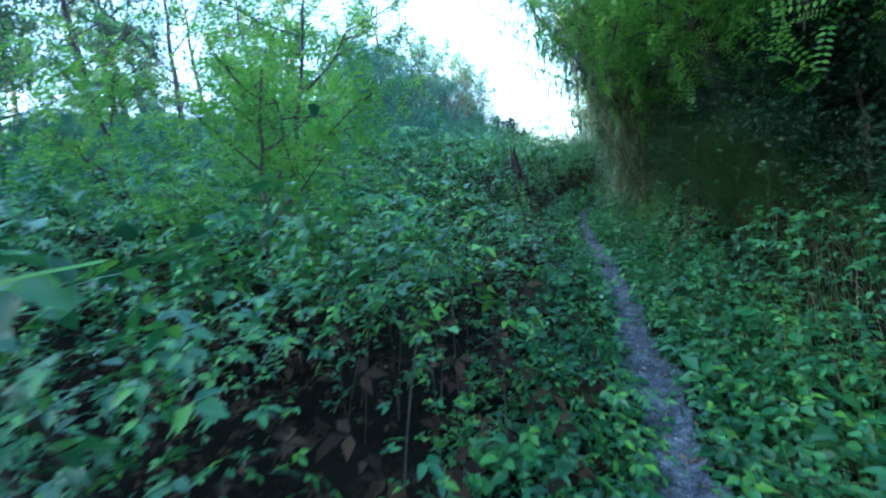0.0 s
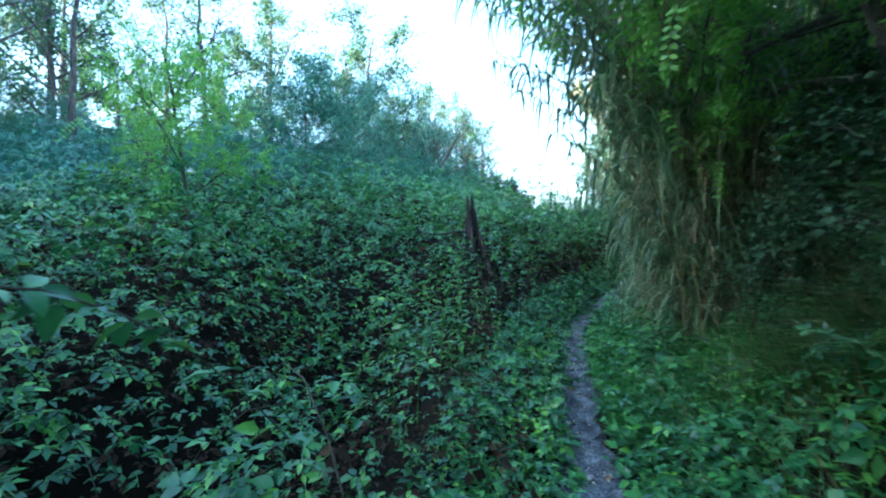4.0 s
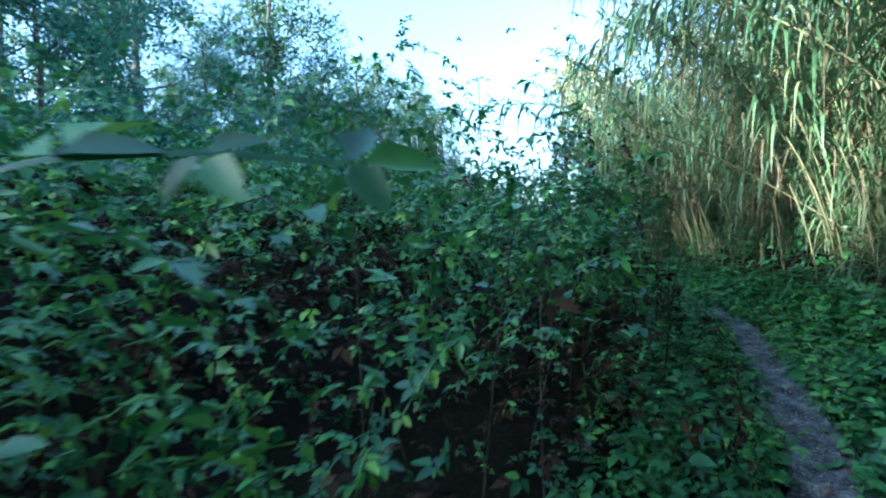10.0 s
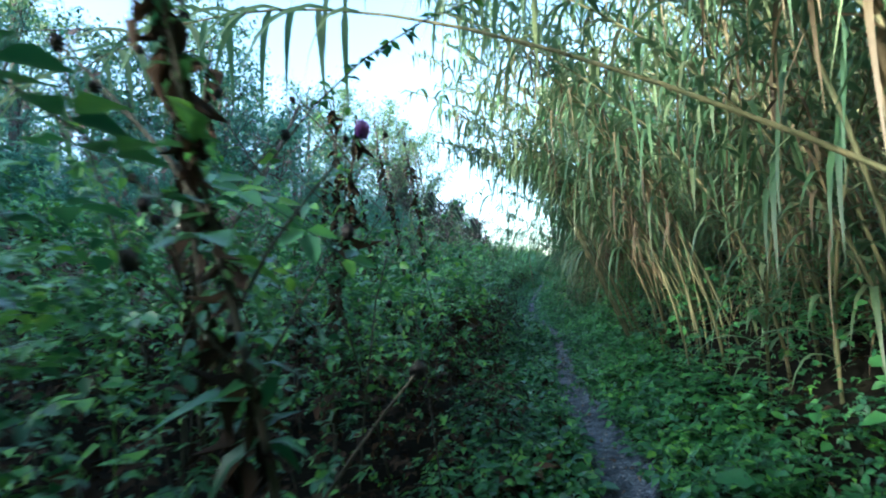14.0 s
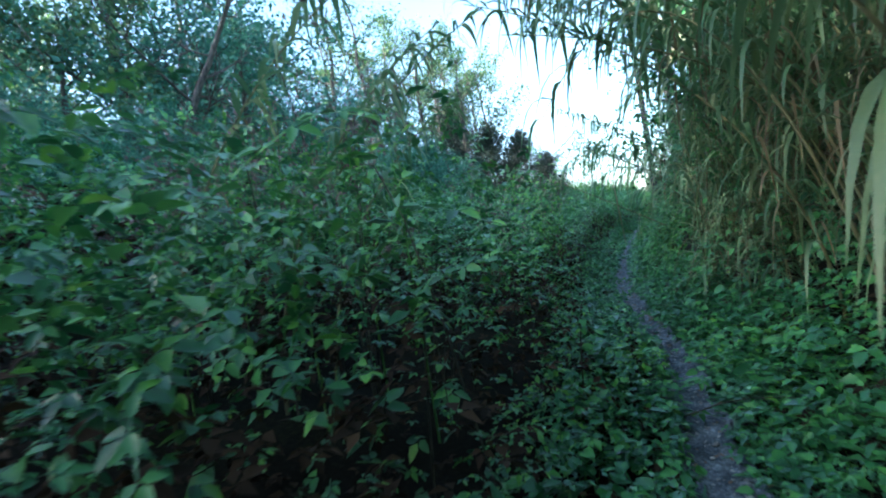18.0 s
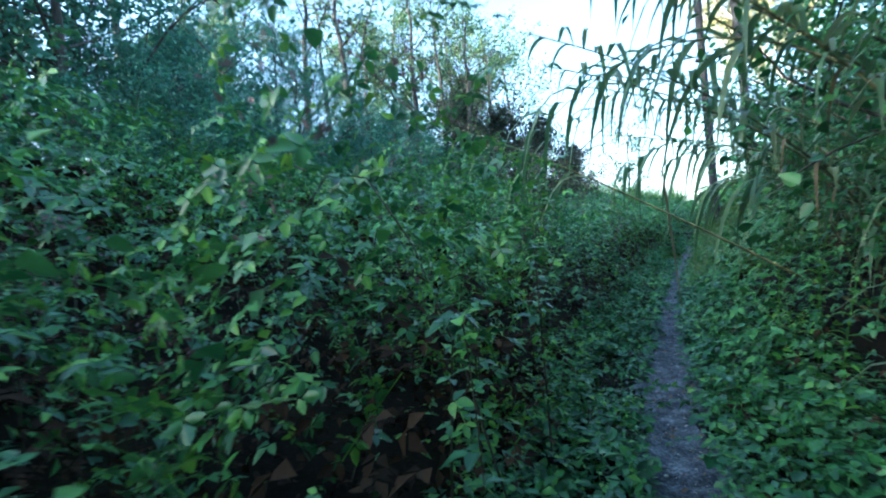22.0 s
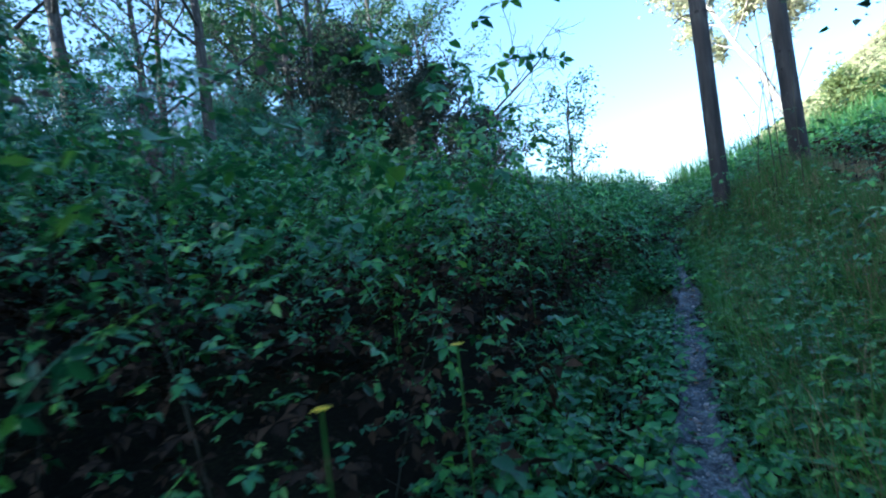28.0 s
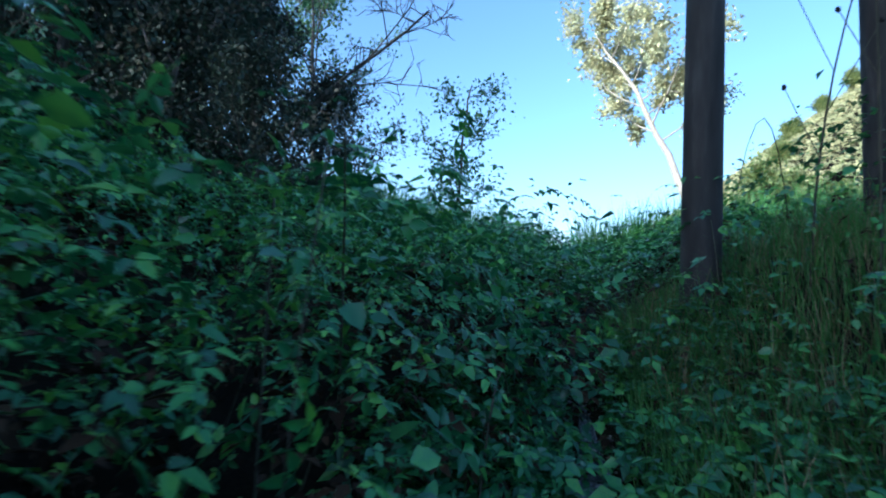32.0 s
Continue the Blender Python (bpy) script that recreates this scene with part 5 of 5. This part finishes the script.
PURPLE = leafy("thistle_flower", [(0.1, (0.22, 0.05, 0.3)), (0.9, (0.5, 0.2, 0.6))], 0.6, 0.3, 5)
YELLOW = leafy("yellow_petal", [(0.1, (0.6, 0.45, 0.02)), (0.9, (0.8, 0.65, 0.06))], 0.5, 0.3, 5)


def thistle(x, y, height, seed, flower=False):
    r = np.random.RandomState(seed)
    thing = holder("thistle", (x, y, float(ground_z(x, y)) - 0.03))
    t = np.linspace(0, 1, 10)
    p = np.stack([0.1 * np.sin(3 * t + seed), 0.1 * np.cos(2 * t + seed) - 0.1, height * t], 1)
    mesh("stem", *tube(p, 0.009 * (1 - 0.7 * t) + 0.002, 6), CANE, thing)
    for k in range(8):
        u = 0.35 + 0.6 * k / 8
        c = np.array([np.interp(u, t, p[:, i]) for i in range(3)])
        a = 2.4 * k + r.normal(0, 0.4)
        l = height * 0.26 * (1.2 - 0.5 * u) * r.uniform(0.6, 1.2)
        q = np.linspace(0, 1, 5)
        br = c + np.outer(q * l * 0.6, [math.cos(a), math.sin(a), 0]) + np.outer(q ** 0.8 * l, [0, 0, 0.75])
        mesh("branch", *tube(br, 0.0032 * (1 - 0.6 * q) + 0.001, 5), CANE, thing)
        h = Heap()
        spiky(br[-1], 0.01, r, h)
        if flower and k == 3:
            h = Heap()
            spiky(br[-1] + [0, 0, 0.008], 0.012, r, h)
            h.out("flower", PURPLE, thing)
        else:
            h.out("seed_head", ROTTEN, thing)
    n = 90
    u = r.uniform(0.2, 0.97, n)
    pos = np.stack([np.interp(u, t, p[:, i]) for i in range(3)], 1)
    v, f = spread(leaflet(1, 0.28, 0.06, 0.35, 2), pos, r.normal(0, 0.4, (n, 3)) + [0, 0, 1], 0.065 * r.lognormal(0, 0.3, n), r)
    tagged(mesh("leaves", v, f, BRAMBLE, thing), kind="stuff")
    down = r.normal(0, 0.35, (n, 3)) * [1, 1, 0.3] - [0, 0, 0.9]
    v, f = spread(leaflet(1, 0.34, 0.16, 0.3, 2), pos, r.normal(0, 1, (n, 3)) * [1, 1, 0.3], 0.065 * r.lognormal(0, 0.35, n), r, down)
    tagged(mesh("withered_leaves", v, f, WITHERED, thing), "brown leaves hanging limp along the stem", kind="stuff")
    return tagged(thing, "tall withered thistle with dry heads" + (" and a purple flower" if flower else ""), "thistle", "thistles beside the path")


for k, (s, y, h) in enumerate([(-0.8, 16.15, 1.9), (-1.05, 16.5, 2.1), (-1.3, 16.8, 1.9), (-1.1, 17.3, 1.8), (-1.5, 17.9, 2.1), (-1.25, 19.2, 2.1), (-1.45, 19.5, 2.3), (-1.7, 19.9, 1.9), (-1.9, 19.3, 2.0)]):
    thistle(float(trail_x(y)) + s, y, h, 70 + k, k == 0)


def teasel(x, y, height, seed):
    r = np.random.RandomState(seed)
    thing = holder("teasel", (x, y, float(ground_z(x, y)) - 0.03))
    t = np.linspace(0, 1, 8)
    p = np.stack([0.15 * t ** 2 * r.normal(), 0.1 * t ** 2 * r.normal(), height * t], 1)
    mesh("stem", *tube(p, 0.006 * (1 - 0.6 * t) + 0.0015, 5), CANE, thing)
    ends = [p[-1]]
    for k in range(3):
        c, a = p[3 + k], r.uniform(0, 6.28)
        q = np.linspace(0, 1, 5)
        br = c + np.outer(q * 0.22, [math.cos(a), math.sin(a), 0]) + np.outer(q * 0.45, [0, 0, 1.0])
        mesh("branch", *tube(br, 0.003 + 0 * q, 4), CANE, thing)
        ends.append(br[-1])
    for e in ends:
        h = Heap()
        spiky(e, 0.0095, r, h)
        h.out("seed_head", ROTTEN, thing)
    return tagged(thing, "tall dry teasel with dark oval seed heads", "teasel", "teasels below the poles")


for k, (x, y, h) in enumerate([(1.25, 39.3, 1.9), (1.36, 39.5, 2.2), (1.5, 39.2, 1.7), (1.12, 39.6, 1.6)]):
    teasel(x, y, h, 90 + k)

# upright herbs with long pale leaves, and dry weeds, that stand out of the thicket
FRESH = leafy("fresh_herb_leaf", [(0.1, (0.045, 0.16, 0.035)), (0.5, (0.1, 0.28, 0.045)), (0.95, (0.22, 0.42, 0.06))], 0.45, 0.3, 1.5)


def tall_herb(seed):
    r = np.random.RandomState(seed)
    thing = holder("tall_herb")
    t = np.linspace(0, 1, 8)
    p = np.stack([0.08 * r.normal() * t ** 2, 0.08 * r.normal() * t ** 2, t], 1)
    mesh("stem", *tube(p, 0.005 * (1 - 0.7 * t) + 0.001, 5), GRASS, thing)
    h, blade = Heap(), leaflet(1, 0.3, 0.05, 0.42, 2)
    for k in range(13):
        u = 0.3 + 0.7 * k / 12
        c = np.array([np.interp(u, t, p[:, i]) for i in range(3)])
        for half in (0, math.pi):
            h.add(*turned(blade, 1.4 * k + half + r.normal(0, 0.25), 0.35 + 0.5 * (u - 0.5) + r.normal(0, 0.15), c, (0.15 - 0.08 * u) * r.uniform(0.8, 1.2)))
    tagged(h.out("leaves", FRESH, thing), kind="stuff")
    return tagged(thing, "upright green herb with long pointed leaves", "herb", "upright herbs in the thicket")


def dry_weed(seed):
    r = np.random.RandomState(seed)
    thing, heads = holder("dry_weed"), Heap()
    for k in range(3):
        t = np.linspace(0, 1, 8)
        lean = r.normal(0, 0.16, 2)
        p = np.stack([lean[0] * t ** 1.5, lean[1] * t ** 1.5, (0.8 + 0.3 * r.rand()) * t], 1)
        mesh("stem", *tube(p, 0.004 * (1 - 0.7 * t) + 0.001, 5), CANE, thing)
        for j in range(9):
            c = np.array([np.interp(0.62 + 0.04 * j, t, p[:, i]) for i in range(3)])
            e = c + r.normal(0, 0.07, 3) + [0, 0, 0.06]
            heads.add(*tube([c, (c + e) / 2, e], [0.0016, 0.0014, 0.001], 3))
            heads.add(*spread(leaflet(1, 0.5, 0.1, 0.1, 0), e + r.normal(0, 0.016, (9, 3)), r.normal(size=(9, 3)), np.full(9, 0.022), r))
    tagged(heads.out("seed_tuft", SEED, thing), "pinkish-brown dry seed heads", kind="stuff")
    return tagged(thing, "dry brown weed with tufted seed heads", "weed", "dry weeds in the thicket")


r = np.random.RandomState(197)
HERBS, WEEDS = [tall_herb(k) for k in (501, 502, 503)], [dry_weed(k) for k in (511, 512)]
stands = [(0, y, -r.uniform(0.95, 2.6)) for y in r.uniform(1.0, 41, 46)] + [(0, y, r.uniform(0.6, 1.5)) for y in r.uniform(2, 8, 8)] + [(0, y, r.uniform(0.6, 1.4)) for y in r.uniform(17, 36, 20)]
stands += [(1, y, -r.uniform(0.8, 4.2)) for y in r.uniform(16.5, 26.5, 24)] + [(1, y, -r.uniform(0.8, 3.8)) for y in r.uniform(28.5, 38, 18)]
for k, (dry, y, s_) in enumerate(stands):
    x = float(trail_x(y)) + s_
    z, up = float(ground_z(x, y)), max(float(thicket_height(s_, y)), 0.15)
    size = (up + r.uniform(0.12, 0.3)) * (1.0 if s_ < 0 else 0.95)
    m = pose(x, y, z - 0.02, 0, 0, r.uniform(0, 360))
    kinds = WEEDS if dry else HERBS
    if k < 3 and not dry:
        ob = HERBS[k]
        ob.matrix_basis = m
    else:
        ob = copy_thing(kinds[k % len(kinds)], m)
    wide = max(0.7, min(size, 1.1))
    ob.scale = (wide, wide, size)
for k, ob in enumerate(WEEDS):
    x, y = -0.5 - 0.4 * k, 22.4 + 1.3 * k
    ob.matrix_basis = pose(x, y, float(ground_z(x, y)) - 0.02)

# dry pinkish seed heads over the brambles
def dry_heads(y0, y1, s0, s1, count, seed):
    r = np.random.RandomState(seed)
    y, s = r.uniform(y0, y1, count), r.uniform(s0, s1, count)
    x = trail_x(y) + s
    ok = waves(x, y, 2.0, seed) > 0.1
    x, y = x[ok], y[ok]
    pos = np.stack([x, y, top_z(x, y) + r.uniform(-0.02, 0.18, len(x))], 1)
    pos = np.repeat(pos, 9, 0) + r.normal(0, 0.03, (len(pos) * 9, 3))
    pos = pos[clear_of_walk(pos)]
    v, f = spread(leaflet(1, 0.5, 0.1, 0.1, 0), pos, r.normal(size=pos.shape) + [0, 0, 0.4], np.full(len(pos), 0.022), r)
    return tagged(mesh("dry_seed_heads", v, f, SEED), "withered pinkish-brown seed heads over the brambles", "weeds", kind="stuff")


dry_heads(18, 26, -0.6, -5, 1500, 95)
dry_heads(30, 36, -0.6, -4, 900, 96)

# yellow flowers beside the path
for k, (s, y) in enumerate([(-0.45, 32.6), (-0.4, 32.9), (-0.5, 32.4), (0.8, 14.2), (0.9, 14.8), (1.0, 13.6), (0.9, 25.0)]):
    x = float(trail_x(y)) + s
    at = np.array([x, y, float(ground_z(x, y))])
    flower = holder("yellow_flower", at)
    top = np.array([0.01, 0, 0.2 + max(float(thicket_height(s, y)) * 0.6, 0)])
    mesh("stem", *tube([[0, 0, 0], top * 0.5, top], [0.002] * 3, 4), GRASS, flower)
    h = Heap()
    for j in range(7):
        h.add(*turned(leaflet(0.014, 0.009, 0.001, 0.002, 0), j * 0.9, 0.3, top))
    h.out("petals", YELLOW, flower)
    tagged(flower, "small yellow daisy-like flower in the grass", "flower", "yellow flowers")

# pale drooping frond
def frond(x, y, z, turn):
    thing = holder("fern_frond", (x, y, float(ground_z(x, y))))
    z -= float(ground_z(x, y))
    t = np.linspace(0, 1, 9)
    p = np.stack([0.5 * t, 0.1 * t, z + 0.0 * t - 0.28 * t ** 2.2], 1)
    mesh("stalk", *tube(np.vstack([[[-0.1, 0, 0]], [[-0.06, 0, z * 0.6]], p]), [0.004] * 2 + list(0.004 - 0.003 * t), 5), CANE, thing)
    r, h = np.random.RandomState(3), Heap()
    b = leaflet(0.11, 0.035, 0.004, 0.02, 1)
    for k in range(14):
        u = (k + 0.5) / 14
        c = [np.interp(u, t, p[:, i]) for i in range(3)]
        for sgn in (1, -1):
            h.add(*turned(b, -1.57 + sgn * 1.05, -0.35, c, 1.25 - 0.7 * u))
    tagged(h.out("foliage", HERB, thing), kind="stuff")
    thing.rotation_euler = (0, 0, radians(turn))
    return tagged(thing, "pale drooping fern frond over the brambles", "fern")


frond(-0.75, 39.5, 2.3, -15)

# ---- stones and litter on the path ----
def pebble(seed):
    bm = bmesh.new()
    bmesh.ops.create_icosphere(bm, subdivisions=1, radius=1)
    r = random.Random(seed)
    for v in bm.verts:
        v.co = Vector((v.co.x * r.uniform(0.8, 1.2), v.co.y * r.uniform(0.6, 1.0), v.co.z * r.uniform(0.4, 0.7)))
    me = bpy.data.meshes.new("stone")
    bm.to_mesh(me)
    bm.free()
    me.materials.append(STONE)
    return me


KINDS = [pebble(k) for k in range(6)]
rng = np.random.RandomState(99)
for k in range(290):
    y = rng.choice([rng.uniform(0.5, 4), rng.uniform(6.5, 12), rng.uniform(20, 40)])
    x = float(trail_x(y)) + rng.normal(0, 0.7) * float(path_half(y))
    ob = new("stone", KINDS[k % 6])
    ob.parent = path
    size = 0.009 * rng.lognormal(0, 0.45)
    ob.location, ob.rotation_euler, ob.scale = (x, y, float(ground_z(trail_x(y), y)) + 0.022), (rng.normal(0, 0.2), rng.normal(0, 0.2), rng.uniform(0, 6)), (size, size, size)

n = 5200
y = rng.uniform(-3, 40.5, n)
x = trail_x(y) + rng.normal(0, 0.7, n) * path_half(y)
pos = np.stack([x, y, ground_z(trail_x(y), y) + 0.026], 1)
v, f = spread(ball(np.zeros(3), 1.0, 3, 0.6), pos, rng.normal(0, 0.2, (n, 3)) + [0, 0, 1], 0.0045 * rng.lognormal(0, 0.55, n), rng)
tagged(mesh("gravel", v, f, STONE, path), kind="stuff")
n = 3200
y = rng.uniform(-3, 40.5, n)
x = trail_x(y) + rng.normal(0, 0.2, n)
pos = np.stack([x, y, ground_z(x, y) + 0.035], 1)
v, f = spread(leaflet(1, 0.5, 0.08, 0.1, 1), pos, rng.normal(0, 0.3, (n, 3)) + [0, 0, 1], 0.024 * rng.lognormal(0, 0.4, n), rng)
tagged(mesh("dead_leaves", v, f, LITTER), "brown dead leaves scattered on the footpath", "dead leaves", kind="stuff")


# ---- long bramble canes that arch over the path ----
def arching_cane(start, top, end, seed, size=0.045, step=0.085):
    """One long cane through three places, with leaves along it."""
    r = np.random.RandomState(seed)
    a, b, c = (np.array(q, float) for q in (start, top, end))
    t = np.linspace(0, 1, 16)[:, None]
    p = (1 - t) * (1 - 2 * t) * a + 4 * t * (1 - t) * b + t * (2 * t - 1) * c
    thing = holder("bramble_cane", a)
    mesh("stem", *tube(p - a, np.linspace(0.005, 0.0015, 16), 5), CANE, thing)
    n = int(np.linalg.norm(np.diff(p, axis=0), axis=1).sum() / step)
    u = np.linspace(0.25, 1, n)
    pos = np.stack([np.interp(u, t[:, 0], p[:, i]) for i in range(3)], 1)
    pos = pos[clear_of_walk(pos, 0.38)]
    along = r.normal(size=pos.shape) * [1, 1, 0.2]
    v, f = spread(TRI_FINE, pos - a, r.normal(0, 0.25, pos.shape) + [0, 0, 1], size * r.lognormal(0, 0.25, len(pos)), r, along)
    tagged(mesh("leaves", v, f, BRAMBLE, thing), kind="stuff")
    return tagged(thing, "long thorny bramble cane arching out of the thicket", "bramble", "arching canes")


for k, (a, b, c) in enumerate([((0.0, 16.4, 1.0), (0.9, 16.8, 3.0), (3.0, 17.1, 2.6)), ((-0.2, 14.8, 1.0), (0.2, 15.3, 2.5), (0.75, 15.7, 2.2)), ((0.0, 14.4, 1.0), (0.35, 14.9, 2.2), (0.75, 15.2, 1.7)),
                               ((0.2, 13.8, 0.9), (0.3, 14.6, 2.0), (0.6, 15.1, 1.5)), ((-0.5, 14.6, 1.0), (-0.1, 15.2, 2.7), (0.5, 15.9, 2.9)), ((0.0, 13.0, 0.8), (0.1, 13.6, 2.1), (0.45, 14.1, 1.7)),
                               ((-0.3, 1.6, 0.1), (-0.25, 2.2, 1.05), (0.0, 2.9, 0.75)), ((-0.6, 1.2, 0.1), (-0.5, 2.0, 1.2), (-0.15, 2.6, 0.9)), ((-0.9, 2.0, 0.1), (-0.7, 2.4, 1.25), (-0.2, 2.7, 1.0)),
                               ((-0.9, 4.0, 0.2), (-0.7, 4.6, 1.35), (-0.4, 5.2, 1.1)), ((-0.7, 30.0, 1.0), (-0.6, 30.7, 2.1), (-0.45, 31.2, 1.7)), ((-1.0, 29.4, 1.0), (-0.7, 30.0, 2.1), (-0.5, 30.6, 1.8)),
                               ((-1.1, 33.6, 1.2), (-0.9, 34.2, 2.2), (-0.6, 34.8, 1.8)), ((-0.9, 26.4, 1.1), (-0.6, 26.9, 2.1), (-0.2, 27.4, 1.8))]):
    arching_cane(a, b, c, 300 + k)
# long leafy shoots that lean out beside the walker at the bend
for k, (a, b, c, size) in enumerate([((0.0, 15.3, 1.3), (0.61, 15.26, 2.4), (0.95, 15.45, 2.38), 0.075), ((0.1, 15.22, 1.5), (0.7, 15.24, 2.11), (1.05, 15.37, 1.98), 0.07), ((0.13, 14.83, 1.2), (0.55, 14.84, 1.85), (0.81, 14.99, 2.01), 0.065),
                                     ((-0.06, 14.26, 1.2), (0.34, 14.33, 1.94), (0.77, 14.6, 2.01), 0.065), ((0.0, 15.07, 1.2), (0.16, 15.02, 2.43), (0.32, 15.03, 2.91), 0.055), ((0.02, 14.74, 1.2), (0.15, 14.95, 2.27), (0.55, 15.26, 2.16), 0.06),
                                     ((-0.14, 15.11, 1.2), (0.34, 15.4, 2.48), (1.0, 15.75, 2.25), 0.055), ((-0.3, 14.2, 1.1), (0.0, 14.4, 2.1), (0.4, 14.5, 2.05), 0.065), ((-0.2, 13.9, 1.1), (0.05, 13.9, 1.95), (0.45, 13.9, 1.8), 0.06)]):
    arching_cane(a, b, c, 400 + k, size, 0.075)
r = np.random.RandomState(330)
for y0, y1, count, size, tall_ in [(14.9, 15.5, 9, 0.05, 1.2), (12.4, 14.4, 5, 0.055, 0.9), (1.6, 3.4, 8, 0.055, 0.75), (8.4, 10.4, 6, 0.045, 0.6), (9.9, 10.5, 7, 0.045, 0.8), (26.0, 31.0, 12, 0.05, 0.95), (37.4, 39.0, 5, 0.045, 0.5), (18.0, 25.0, 10, 0.042, 0.7)]:
    for k in range(count):
        y = r.uniform(y0, y1)
        s = -r.uniform(0.55, 1.7)
        x, dy = float(trail_x(y)) + s, r.uniform(-0.5, 0.3)
        z = float(ground_z(x, y))
        out = min(r.uniform(0.1, 0.6), -s - 0.5)
        arching_cane((x, y, z), (x + 0.6 * out, y + 0.5 * dy, z + tall_ * r.uniform(0.8, 1.15)), (x + out, y + dy, z + tall_ * r.uniform(0.5, 0.85)), 340 + k + int(y0 * 10), size, 0.07)

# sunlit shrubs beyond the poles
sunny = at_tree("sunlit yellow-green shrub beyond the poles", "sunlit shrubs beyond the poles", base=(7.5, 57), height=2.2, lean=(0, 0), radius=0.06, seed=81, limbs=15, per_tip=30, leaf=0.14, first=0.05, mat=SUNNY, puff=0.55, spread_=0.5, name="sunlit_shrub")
for k, (x, y, turn, size) in enumerate([(10, 58, 80, .8), (13, 60, 160, 1.0), (9, 63, 240, .8), (16, 64, 10, 1.1), (20, 70, 200, 1.3)]):
    c = copy_thing(sunny, pose(x, y, float(ground_z(x, y)) - 0.1, 0, 0, turn))
    c.scale = (size, size, size)

# scrub on the far hill
r = np.random.RandomState(83)
n = 52000
x, y = r.uniform(25, 150, n), r.uniform(110, 215, n)
pos = np.stack([x, y, ground_z(x, y) + r.uniform(0, 1.6, n)], 1)
v, f = spread(TRI_COARSE, pos, r.normal(0, 0.28, (n, 3)) + [-0.2, -0.4, 0.8], 0.55 * r.lognormal(0, 0.4, n), r)
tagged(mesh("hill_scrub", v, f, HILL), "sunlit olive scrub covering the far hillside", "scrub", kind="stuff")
for k, (x, y, turn, size) in enumerate([(36, 120, 20, 1.0), (44, 150, 100, 1.2), (60, 185, 180, 1.4), (70, 190, 260, 1.2), (52, 170, 300, 1.3), (80, 195, 40, 1.4)]):
    c = copy_thing(sunny, pose(x, y, float(ground_z(x, y)) - 0.1, 0, 0, turn))
    c.scale = (size * 1.6, size * 1.6, size * 1.6)
    tagged(c, "distant sunlit tree on the hillside", "tree", "trees on the far hill")
